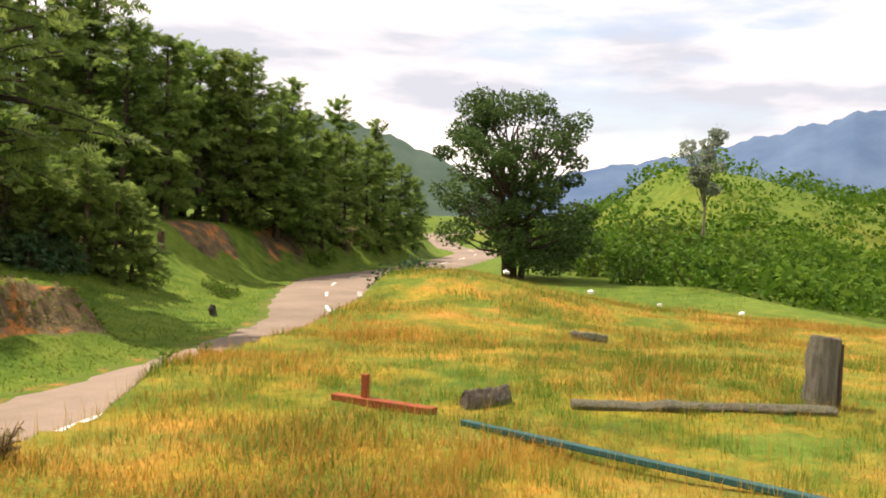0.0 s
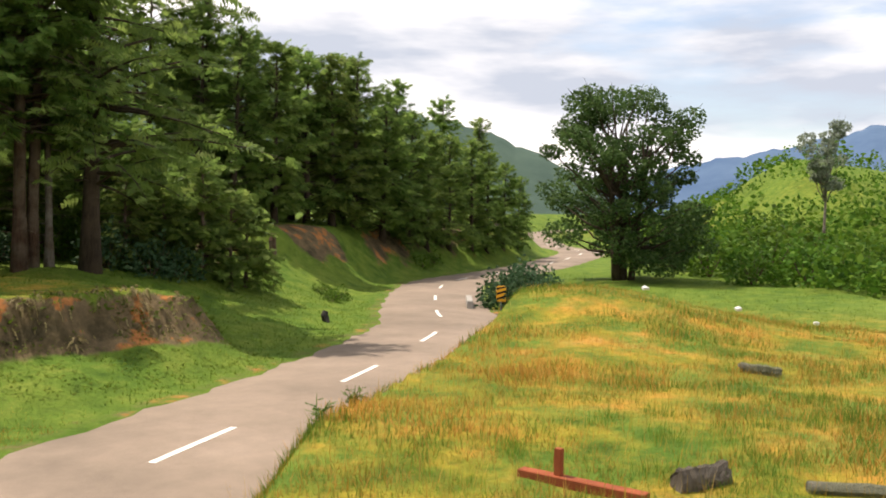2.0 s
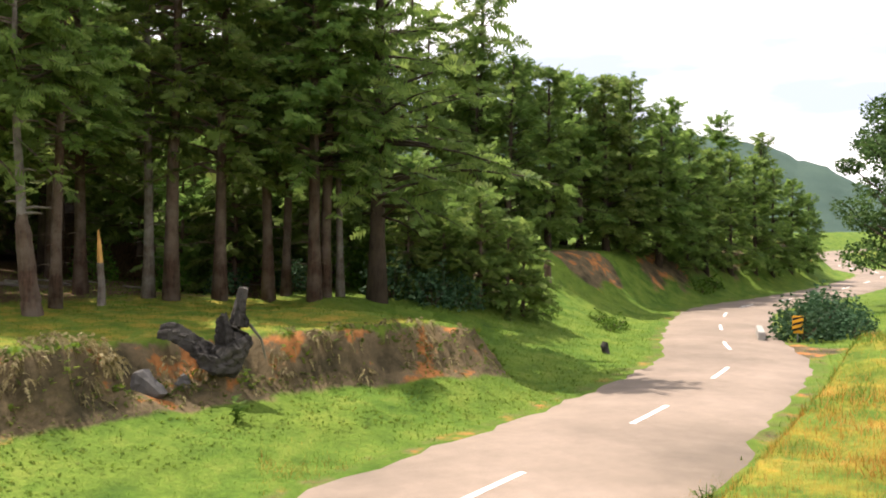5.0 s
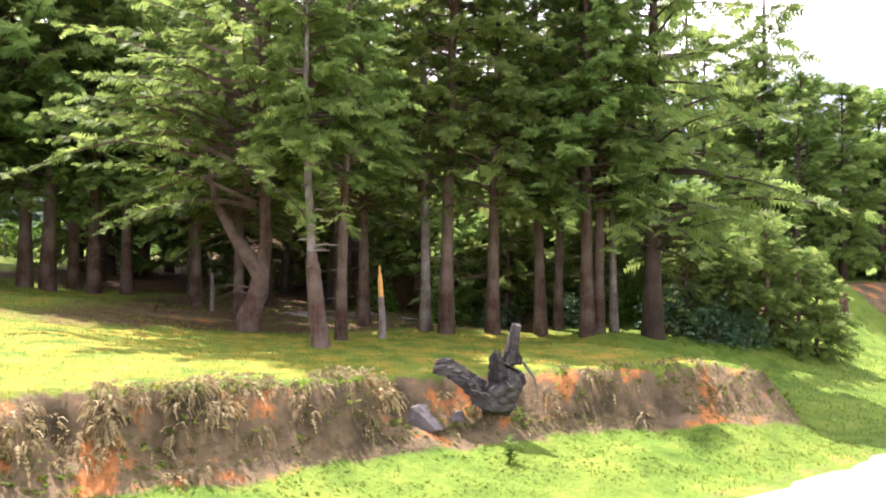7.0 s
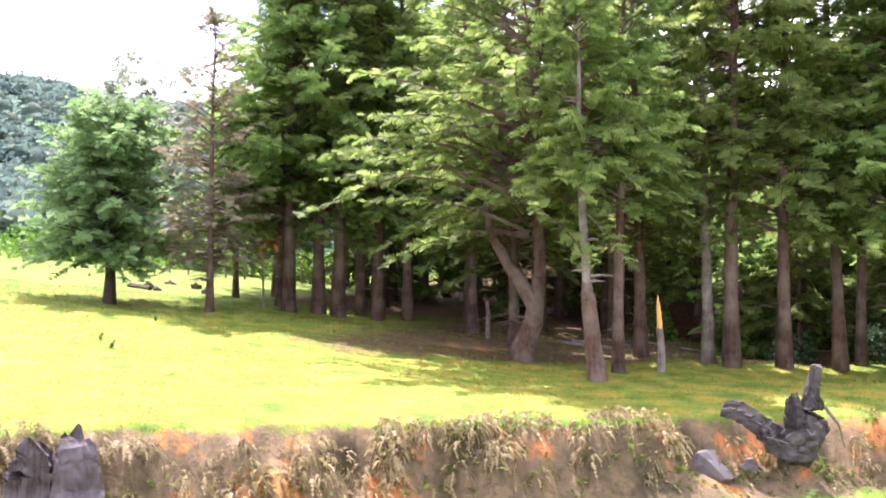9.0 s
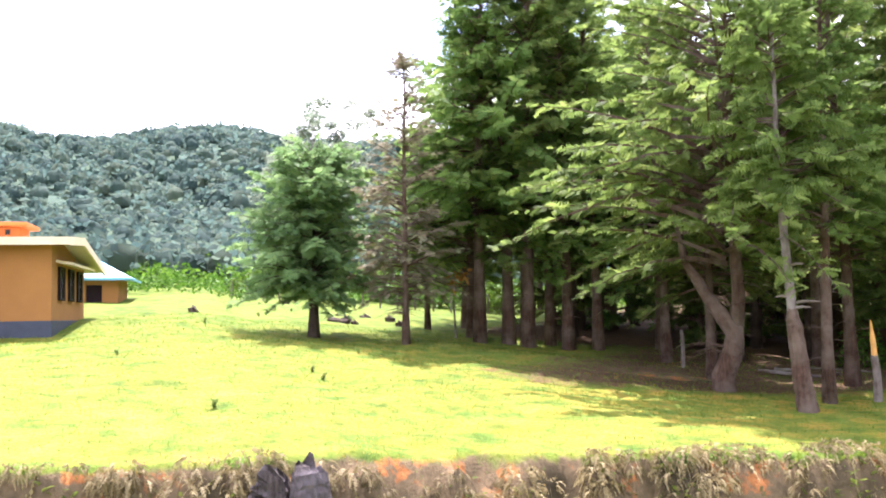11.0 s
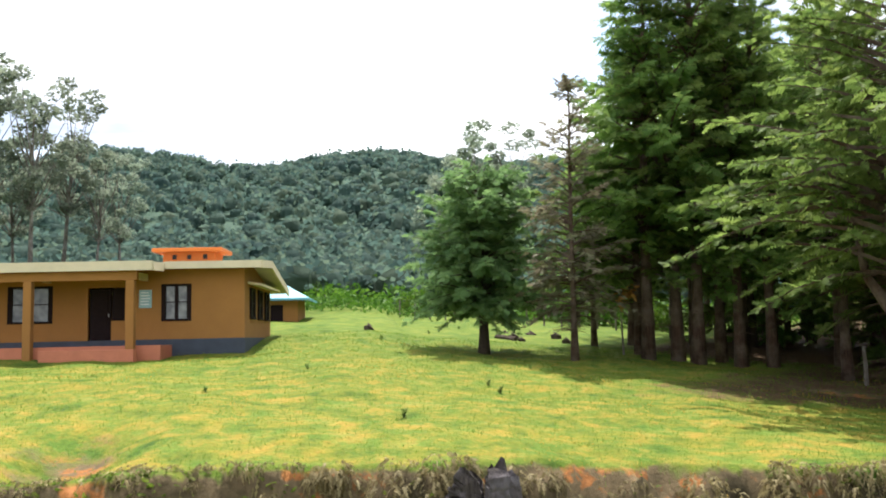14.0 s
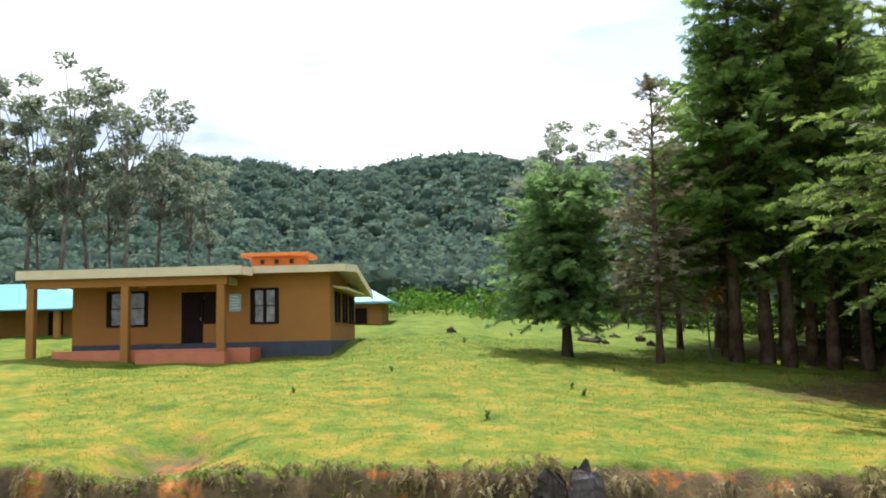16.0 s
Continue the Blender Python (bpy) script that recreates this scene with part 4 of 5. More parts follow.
scatter_bushes("slope_bush", [(20.3, 38.5, 0.7), (21.5, 40.0, 0.8), (17.2, 38.6, 0.6), (21.0, 41.0, 0.7), (38, 58, 1.2), (40.5, 60, 1.1)], M_BUSH, 1.8, 0.9, "low green bush on the grassy slope", 380, 0.16)
scatter_bushes("valley_bush", [(52, 38, 1.3), (55, 36, 1.6), (58, 41, 1.8), (61, 37, 1.5), (64, 43, 2.0), (67, 39, 1.9), (56, 45, 1.6), (70, 50, 2.2), (60, 52, 2.0)], M_BUSH, 3.0, 2.4, "thick green bush below the knoll", 650, 0.26, "valley bushes")
scatter_bushes("yard_bush", [(-44, 58, 1.5), (-41, 59, 1.2), (-38, 61, 1.7), (-35, 61, 1.5), (-32, 60, 1.3), (-47, 57, 1.3), (-29, 60, 1.6), (-26, 58, 1.2)], M_BUSH, 3.0, 1.8, "pale green shrub at the edge of the woods", 600, 0.26, "yard shrubs")


def clumps(name, pts, radius, per, leaf, mat, label, seed, dome=0.7, core=0.0):
    rng = np.random.default_rng(seed)
    n = len(pts)
    d = rng.normal(0, 1, (n, per, 3))
    d /= np.linalg.norm(d, axis=2)[..., None]
    d[..., 2] = np.abs(d[..., 2]) * dome - 0.15
    if core:
        crown_cores(name, pts, radius * core, mat, label, rng, dome)
    c = pts[:, None] + d * radius[:, None, None] * rng.uniform(0.72, 1.1, (n, per, 1))
    size = (leaf * radius[:, None] * rng.uniform(0.6, 1.3, (n, per))).ravel()
    v, f = leaves(c.reshape(-1, 3), size, rng, 0.7)
    return tagged(link(name + "_leaves", v, f, mat), label, "woods", kind="stuff")


def crown_cores(name, pts, radius, mat, label, rng, dome):
    """One lumpy dome a crown, which leaf tufts cover."""
    n = len(pts)
    a, e = np.arange(6) / 6 * 2 * np.pi, np.array([-0.25, 0.35, 0.95])
    A, E = np.meshgrid(a, e, indexing="xy")
    ball = np.stack([np.cos(A) * np.cos(E), np.sin(A) * np.cos(E), np.sin(E) * dome], -1).reshape(-1, 3)
    ball = np.concatenate([ball, [[0, 0, dome]]])
    q = [(r * 6 + j, r * 6 + (j + 1) % 6, (r + 1) * 6 + (j + 1) % 6, (r + 1) * 6 + j) for r in range(2) for j in range(6)]
    tri = [(12 + j, 12 + (j + 1) % 6, 18) for j in range(6)]
    dv = pts[:, None] + ball[None] * radius[:, None, None] * rng.uniform(0.72, 1.12, (n, 19, 1))
    shell = [tuple(k + 19 * i for k in f) for i in range(n) for f in q + tri]
    link(name, dv, shell, mat, smooth=True)
    tagged(bpy.data.objects[name], label, "woods", kind="stuff")


def woods():
    rng = np.random.default_rng(8)
    az = np.radians(rng.uniform(8, 80, 6400))
    d = np.sqrt(rng.uniform(95 ** 2, 440 ** 2, 6400))
    d = np.where(rng.uniform(0, 1, 6400) < 0.25, rng.uniform(85, 200, 6400), d)
    x, y = -np.sin(az) * d, np.cos(az) * d
    keep = (np.degrees(az) > 16) | (d > 130)
    x, y, d = x[keep], y[keep], d[keep]
    z = height(x, y)[0]
    r = rng.uniform(1.5, 4.4, len(x)) * np.interp(d, [85, 200], [0.75, 1.0])
    clumps("hill_woods", np.column_stack([x, y, z + r * 0.6]), r, 25, 0.37, M_HAZED_WOODS, "dense dark blue green forest on the hillside, tinted with haze", 9, 1.0, 0.72)
    az = np.radians(rng.uniform(12, 78, 420))
    d = rng.uniform(66, 98, 420)
    x, y = -np.sin(az) * d, np.cos(az) * d
    r = rng.uniform(0.9, 2.4, 420) * np.interp(d, [66, 98], [0.6, 1.2])
    keep = np.hypot(x + 52, y - 26) > 14
    x, y, r = x[keep], y[keep], r[keep]
    clumps("yard_scrub", np.column_stack([x, y, height(x, y)[0] + r * 0.3]), r, 80, 0.24, M_BUSH, "green scrub along the foot of the woods", 10, 1.0)


woods()


def scrub():
    rng = np.random.default_rng(18)
    az = np.radians(rng.uniform(-92, -43, 5200))
    d = np.sqrt(rng.uniform(48 ** 2, 420 ** 2, 5200))
    d = np.where(rng.uniform(0, 1, 5200) < 0.35, rng.uniform(48, 150, 5200), d)
    x, y = -np.sin(az) * d, np.cos(az) * d
    z, _, _, n, b, s = height(x, y)
    bare = np.exp(-(((x - 150) / 40) ** 2 + ((y - 105) / 25) ** 2))
    keep = (n < -12) & (d > 58) & (np.hypot(x - 46, y - 44.6) > 13) & (rng.uniform(0, 1, len(x)) > bare * 0.55) & (z < 60)
    x, y, z, d = x[keep], y[keep], z[keep], d[keep]
    r = rng.uniform(0.7, 2.8, len(x)) * np.interp(d, [48, 200], [0.8, 1.6])
    clumps("valley_scrub", np.column_stack([x, y, z + r * 0.3]), r, 36, 0.28, M_SCRUB, "thick green scrub covering the valley and hill", 19, 0.9)


scrub()


def gums():
    shape = lambda t: 0.35 if t < 0.5 else 1.0
    built = [broadleaf(81 + i, 23.0, 12.0, 4.0, 24, 150, 0.42, 0.26, 1, 0.45, shape, 0.26) for i in range(3)]
    first = [None] * 3
    for i, (az, d, sc) in enumerate([(70.5, 88, 0.95), (68, 95, 1.0), (66.2, 90, 1.02), (64.3, 96, 1.0), (62.4, 92, 0.98), (60.8, 100, 0.98), (59.0, 96, 0.72), (57.4, 104, 0.72), (67.0, 104, 0.9), (63.2, 108, 0.8),
                                     (72.5, 92, 1.0), (75, 90, 1.0), (35.2, 92, 0.82), (36.6, 95, 0.7), (33.4, 90, 0.8), (38.2, 97, 0.6)]):
        x, y = -math.sin(radians(az)) * d, math.cos(radians(az)) * d
        k = i % 3
        if first[k] is None:
            first[k] = tree_thing("gum_tree", built[k], M_GREY_BARK, M_GUM, stand(x, y, 0, sc), "tall pale gum tree with airy crown", "gum trees behind the houses")
        else:
            copy_at(first[k], x, y, i * 71, sc)


gums()

# ---------- houses ----------
HOUSE_TURN = 40.0


def house_frame(x, y, z):
    return pose(x, y, z, 0, 0, HOUSE_TURN)


def window_part(parent, x0, x1, y, z0, z1, along="x", leaves_n=2):
    """A dark framed window with glazing bars: frame, sill and panes in a wall that faces -y (or +x)."""
    def b(a0, a1, d0, d1, c0, c1, bev=0.008):
        return box(a0, a1, y + d0, y + d1, c0, c1, bev) if along == "x" else box(y - d1, y - d0, a0, a1, c0, c1, bev)
    w = part("window", b(x0, x1, 0.02, 0.05, z0, z1, 0), M_GLASS, parent)
    for a0, a1, c0, c1 in ((x0 - 0.12, x0 + 0.07, z0 - 0.06, z1 + 0.08), (x1 - 0.07, x1 + 0.12, z0 - 0.06, z1 + 0.08)):
        part("window_frame", b(a0, a1, -0.05, 0.06, c0, c1), M_DARKWOOD, w)
    part("window_frame", b(x0 + 0.03, x1 - 0.03, -0.05, 0.06, z1 - 0.02, z1 + 0.08), M_DARKWOOD, w)
    part("window_sill", b(x0 + 0.03, x1 - 0.03, -0.09, 0.06, z0 - 0.06, z0 + 0.03), M_DARKWOOD, w)
    step = (x1 - x0) / leaves_n
    for i in range(1, leaves_n):
        part("mullion", b(x0 + i * step - 0.07, x0 + i * step + 0.07, -0.03, 0.055, z0 + 0.03, z1 - 0.02), M_DARKWOOD, w)
    part("glazing_bar", b(x0 + 0.03, x1 - 0.03, -0.02, 0.05, z0 + 0.52 * (z1 - z0) - 0.02, z0 + 0.52 * (z1 - z0) + 0.02), M_DARKWOOD, w)
    return w


def wall_with_holes(x0, x1, z0, z1, y0, y1, holes):
    """A wall that faces -y, cut into blocks round its openings."""
    bm = bmesh.new()
    xs = sorted({x0, x1, *[h[0] for h in holes], *[h[1] for h in holes]})
    for a, b in zip(xs, xs[1:]):
        spans = sorted((h[2], h[3]) for h in holes if h[0] <= a + 1e-6 and h[1] >= b - 1e-6)
        z = z0
        for c, d in spans + [(z1, z1)]:
            if c > z + 1e-6:
                box(a, b, y0, y1, z, c, 0, bm)
            z = max(z, d)
    bmesh.ops.remove_doubles(bm, verts=bm.verts, dist=1e-5)
    return bm


def build_house():
    h = thing("house", house_frame(-38.14, 17.53, 4.58), "single-storey ochre plastered house with cream eaves and pillared porch", "house")
    W, D = 11.15, 7.0
    win = [(1.6, 3.2, 1.25, 2.65), (7.85, 8.85, 1.25, 2.65)]
    door = (4.75, 5.7, 0.42, 2.62)
    light = (5.7, 6.25, 1.25, 2.62)
    part("front_wall", wall_with_holes(0, W, 0.45, 3.42, 0, 0.22, win + [door, light]), M_WALL, h)
    part("plinth", box(0.02, W + 0.04, -0.05, D + 0.05, -0.6, 0.45), M_PLINTH, h, "dark slate painted plinth")
    side = bmesh.new()
    prof = [(0.22, 0.45), (D, 0.45), (D, 2.75), (2.2, 3.54), (0.22, 3.42)]
    for x in (W - 0.22, W):
        side.faces.new([side.verts.new((x, y, z)) for y, z in prof])
    side.verts.ensure_lookup_table()
    for i in range(5):
        j = (i + 1) % 5
        side.faces.new([side.verts[i], side.verts[j], side.verts[j + 5], side.verts[i + 5]])
    bmesh.ops.recalc_face_normals(side, faces=side.faces)
    other = side.copy()
    for v in other.verts:
        v.co.x -= W - 0.22
    part("side_wall", side, M_WALL, h)
    part("side_wall", other, M_WALL, h)
    part("back_wall", box(0.22, W - 0.22, D - 0.22, D, 0.45, 2.7, 0), M_WALL, h)
    for w in win:
        window_part(h, w[0], w[1], 0.04, w[2], w[3])
    # Sidelight window: its darkness is put in as a dark sheet, not glass.
    part("side_panel", box(light[0] + 0.02, light[1], 0.05, 0.1, light[2], light[3]), M_DARKWOOD, h)
    dr = part("door", box(door[0] + 0.06, door[1] - 0.02, 0.06, 0.12, door[2], door[3] - 0.06), M_DARKWOOD, h, "dark wooden panelled door")
    for z0, z1 in ((0.55, 1.35), (1.5, 2.4)):
        part("door_panel", box(door[0] + 0.2, door[1] - 0.16, 0.035, 0.07, z0, z1), M_DARKWOOD, dr)
    part("door_handle", box(door[1] - 0.13, door[1] - 0.09, 0.0, 0.06, 1.4, 1.55), M_STEEL, dr, "steel handle")
    part("notice_board", box(6.83, 7.35, -0.04, 0.0, 1.75, 2.5), M_BOARD, h, "pale blue notice board")
    for i in range(5):
        part("writing_bar", box(6.9, 7.22 + 0.03 * (i % 3), -0.046, -0.04, 2.36 - i * 0.12, 2.40 - i * 0.12, 0), M_WHITE, h)
    # roof slabs
    def slab(name, pts, thick, mat, label=""):
        bm = bmesh.new()
        lo = [bm.verts.new(p) for p in pts]
        up = [bm.verts.new((p[0], p[1], p[2] + thick)) for p in pts]
        bm.faces.new(lo[::-1]), bm.faces.new(up)
        for i in range(4):
            j = (i + 1) % 4
            bm.faces.new((lo[i], lo[j], up[j], up[i]))
        bmesh.ops.recalc_face_normals(bm, faces=bm.faces)
        return part(name, bm, mat, h, label)
    slab("front_roof", [(-0.5, -0.62, 3.42), (W + 0.75, -0.62, 3.42), (W + 0.75, 2.2, 3.56), (-0.5, 2.2, 3.56)], 0.16, M_ROOF)
    slab("rear_roof", [(-0.5, 2.2, 3.56), (W + 0.75, 2.2, 3.56), (W + 0.75, D + 0.7, 2.62), (-0.5, D + 0.7, 2.62)], 0.16, M_ROOF)
    slab("fascia", [(8.04, -0.70, 3.30), (W + 0.78, -0.70, 3.30), (W + 0.78, -0.60, 3.30), (8.04, -0.60, 3.30)], 0.3, M_TRIM, "cream fascia board")
    slab("bargeboard", [(W + 0.75, -0.66, 3.28), (W + 0.83, -0.66, 3.28), (W + 0.83, 2.2, 3.48), (W + 0.75, 2.2, 3.48)], 0.32, M_TRIM, "cream bargeboard")
    slab("bargeboard", [(W + 0.75, 2.2, 3.48), (W + 0.83, 2.2, 3.48), (W + 0.83, D + 0.75, 2.5), (W + 0.75, D + 0.75, 2.5)], 0.32, M_TRIM, "cream bargeboard")
    slab("sunshade", [(W, 0.8, 2.72), (W + 0.6, 0.8, 2.62), (W + 0.6, 6.2, 2.62), (W, 6.2, 2.72)], 0.1, M_TRIM, "cream concrete sunshade")
    for a in (1.3, 3.3, 5.2):
        window_part(h, a, a + 0.8, W + 0.05, 1.3, 2.5, "y", 1)
    # porch
    slab("porch_roof", [(-1.25, -2.25, 3.36), (7.95, -2.25, 3.36), (7.95, -0.64, 3.4), (-1.25, -0.64, 3.4)], 0.12, M_ROOF)
    slab("porch_fascia", [(-1.3, -2.33, 3.14), (8.0, -2.33, 3.14), (8.0, -2.24, 3.14), (-1.3, -2.24, 3.14)], 0.37, M_TRIM, "cream porch fascia")
    slab("porch_fascia", [(7.95, -2.24, 3.14), (8.04, -2.24, 3.14), (8.04, -0.71, 3.2), (7.95, -0.71, 3.2)], 0.34, M_TRIM, "cream porch fascia")
    part("porch_beam", box(-1.0, 7.35, -2.1, -1.85, 2.78, 3.14), M_WALL, h)
    for x in (-0.77, 3.15, 7.09):
        part("rafter", box(x - 0.1, x + 0.1, -1.85, 0.0, 2.86, 3.14), M_TRIM, h)
        part("pillar", box(x - 0.16, x + 0.16, -2.14, -1.82, -0.7, 2.78, 0.02), M_WALL, h)
    part("porch_floor", box(0.0, 8.2, -1.78, -0.05, -0.5, 0.22), M_PORCH, h, "red oxide porch floor")
    part("porch_step", box(3.8, 7.4, -2.6, -2.15, -0.5, 0.08), M_PORCH, h, "red oxide step")
    # roof ventilator
    part("ventilator", box(7.1, 9.4, 2.6, 4.2, 3.4, 4.3), M_ORANGE, h, "orange painted roof ventilator")
    part("ventilator_cap", box(6.7, 9.75, 2.2, 4.6, 4.3, 4.46), M_ORANGE, h, "orange painted slab cap")
    # Black plates on the face stand for the shade inside vent holes.
    for x in (7.6, 8.25, 8.95):
        part("vent_hole", box(x - 0.09, x + 0.09, 2.56, 2.62, 3.98, 4.18, 0), M_BLACK, h)
    return h


build_house()


def hip_house(x, y, z, w, d, label, open_front=False):
    h = thing("small_house", house_frame(x, y, z), label, "house")
    part("wall", wall_with_holes(0, w, 0, 2.6, 0, 0.2, [(0.4, 1.2, 1.0, 2.1), (w - 1.8, w - 0.9, 0.05, 2.1)]), M_WALL, h)
    for bm in (box(0, 0.2, 0.2, d, 0, 2.6, 0), box(w - 0.2, w, 0.2, d, 0, 2.6, 0), box(0.2, w - 0.2, d - 0.2, d, 0, 2.6, 0)):
        part("wall", bm, M_WALL, h)
    part("plinth", box(-0.04, w + 0.04, -0.04, d + 0.04, -0.8, 0.02), M_CONCRETE, h)
    window_part(h, 0.4, 1.2, 0.04, 1.0, 2.1)
    part("door", box(w - 1.78, w - 0.92, 0.06, 0.12, 0.05, 2.08), M_DARKWOOD, h)
    bm = bmesh.new()
    o = 0.7
    e = [bm.verts.new(p) for p in ((-o, -o, 2.45), (w + o, -o, 2.45), (w + o, d + o, 2.45), (-o, d + o, 2.45))]
    r = [bm.verts.new(p) for p in ((d / 2, d / 2, 4.0), (max(w - d / 2, d / 2 + 0.2), d / 2, 4.0))]
    for q in ((e[0], e[1], r[1], r[0]), (e[1], e[2], r[1]), (e[2], e[3], r[0], r[1]), (e[3], e[0], r[0]), (e[3], e[2], e[1], e[0])):
        bm.faces.new(q)
    bmesh.ops.recalc_face_normals(bm, faces=bm.faces)
    roof = part("roof", bm, M_BLUE, h, "pale blue sheet metal roof")
    part("eave_board", box(-o, w + o, -o - 0.04, -o, 2.33, 2.47, 0), M_BLUE, roof)
    part("eave_board", box(w + o, w + o + 0.04, -o, d + o, 2.33, 2.47, 0), M_BLUE, roof)
    if open_front:
        for k in range(4):
            part("pillar", box(0.3 + k * (w - 0.7) / 3, 0.6 + k * (w - 0.7) / 3, -2.2, -1.9, -0.5, 2.2), M_WALL, h)
        b2 = bmesh.new()
        vs = [b2.verts.new(p) for p in ((-o, -2.6, 2.15), (w + o, -2.6, 2.15), (w + o, -0.5, 2.6), (-o, -0.5, 2.6), (-o, -2.6, 2.08), (w + o, -2.6, 2.08), (w + o, -0.5, 2.53), (-o, -0.5, 2.53))]
        for q in ((0, 1, 2, 3), (7, 6, 5, 4), (0, 4, 5, 1), (1, 5, 6, 2), (2, 6, 7, 3), (3, 7, 4, 0)):
            b2.faces.new([vs[i] for i in q])
        part("porch_roof", b2, M_BLUE, h)
    return h


hip_house(-45.2, 36.0, 5.0, 4.6, 4.0, "small ochre house with pale blue hipped roof")
hip_house(-60.0, 16.0, 5.0, 12.0, 7.0, "ochre house with pale blue roof and pillared porch", True)

# ---------- things on the bank ----------


def root_log():
    t = thing("root_log", stand(1.9, 21.7, 0, 1.0, 0.0), "charred twisted tree root lying on the bank edge", "root")
    t.matrix_world = pose(1.4, 21.75, 1.38) @ Matrix.Scale(0.88, 4)
    a = gnarl([(-1.35, 0.25, 0.92), (-1.1, 0.1, 0.94), (-0.75, -0.05, 0.80), (-0.4, -0.15, 0.5), (0.0, -0.2, 0.2), (0.35, -0.15, 0.12), (0.62, 0, 0.4)], [0.17, 0.23, 0.22, 0.26, 0.36, 0.36, 0.18], 3, 20, 34, 0.36)
    b = gnarl([(0.1, -0.1, 0.1), (0.45, 0.0, 0.55), (0.6, 0.1, 1.0), (0.66, 0.1, 1.5), (0.75, 0.1, 2.05)], [0.34, 0.30, 0.24, 0.15, 0.12], 4, 20, 34, 0.4)
    c = gnarl([(0.3, -0.1, 0.4), (0.26, -0.15, 0.95), (0.2, -0.1, 1.35)], [0.24, 0.2, 0.13], 5, rows=18, deep=0.36)
    d = gnarl([(0.2, -0.3, 0.25), (0.55, -0.35, 0.45), (0.85, -0.25, 0.75)], [0.27, 0.25, 0.14], 6, rows=18, deep=0.36)
    e = gnarl([(-0.5, -0.2, 0.7), (-0.3, -0.35, 0.35), (0.1, -0.4, 0.0)], [0.14, 0.2, 0.13], 7, rows=16, deep=0.36)
    link("root_body", *join([a, d, e]), M_CHAR, t)
    link("broken_stem", *join([b, c]), M_CHAR, t, "greyed broken stem")
    link("hanging_root", *tube([(0.9, 0.1, 1.1), (1.2, 0, 0.7), (1.3, -0.1, 0.2)], [0.04, 0.035, 0.02], 5, 8, 0.2), M_OLDWOOD, t)


root_log()


def double_stump():
    t = thing("tree_stump", stand(-9.35, 12.6, 0, 1.0, 0.2), "grey weathered double stump on the bank edge", "stump")
    t.matrix_world = pose(-9.0, 12.6, 1.62) @ Matrix.Scale(0.92, 4)
    for nm, x, y, r, top, seed in (("stump_half", -0.32, -0.1, 0.36, 0.85, 3), ("stump_half", 0.33, 0.05, 0.33, 1.05, 4)):
        v, f = gnarl([(x, y, -0.6), (x * 1.05, y, 0.1), (x, y, top * 0.7), (x * 0.96, y, top)], [r * 1.4, r * 1.1, r * 0.95, r * 0.8], seed, 24, 20, 0.3)
        v = np.array(v)
        jag = np.random.default_rng(seed + 20)
        for row, k in ((-48, 0.4), (-24, 1.0)):
            v[row:row + 24 or None, 2] += k * (0.06 * np.cos(np.arange(24) / 24 * 2 * np.pi + (0.6 if x > 0 else 3.4)) + 0.05 * np.sin(np.arange(24) * 1.3 + seed) + jag.uniform(-0.06, 0.06, 24))
        link(nm, v, f, M_STUMP, t)
    return t


double_stump()


def small_stump(x, y, r, hgt, mat, label, name="burnt_stump"):
    t = thing(name, stand(x, y), label, "stump")
    link("stump_body", *tube([(0, 0, -0.1), (0.02, 0, 0.2 * hgt), (-0.03, 0, 0.7 * hgt), (0.03, 0.02, hgt)], [r * 1.3, r, r * 0.9, r * 0.7], 9, int(abs(x) * 3), 0.2), mat, t)


small_stump(16.6, 31.8, 0.17, 0.46, M_CHAR, "burnt black stump on the grass by the road")
small_stump(20.5, 46.0, 0.2, 1.3, M_BARK, "thin reddish broken stump on the slope", "broken_stump")



for i, (x, y) in enumerate([(-25.4, 39.2), (-26.3, 39.8), (-28.5, 45.0), (-31.0, 33.8), (-38.0, 50.0), (-25.4, 42.6), (-29.8, 44.2), (-23.6, 40.6)]):
    small_stump(x, y, 0.22 + 0.05 * (i % 3), 0.22 + 0.1 * (i % 2), M_DARK_BARK, "low dark rotten stump in the rough pasture", "rotten_stump")


def bank_rock(x, y, z, w, h, seed, label):
    rng = np.random.default_rng(seed)
    t = thing("bank_rock", pose(x, y, z, 0, 0, -40), label, "rock", "rocks in the bank")
    bm = bmesh.new()
    bmesh.ops.create_icosphere(bm, subdivisions=3, radius=0.5)
    for v in bm.verts:
        k = 1 + 0.22 * math.sin(v.co.x * 9 + seed) * math.cos(v.co.z * 7) + 0.12 * rng.uniform(-1, 1)
        v.co = Vector((v.co.x * w * k, v.co.y * 0.55 * k, v.co.z * h * k))
    part("rock_body", bm, M_STONE, t)


bank_rock(-0.3, 21.35, 0.98, 1.30, 0.85, 3, "rough grey rock showing in the bank face")
bank_rock(0.75, 21.75, 0.85, 0.60, 0.70, 5, "rough grey rock showing in the bank face")


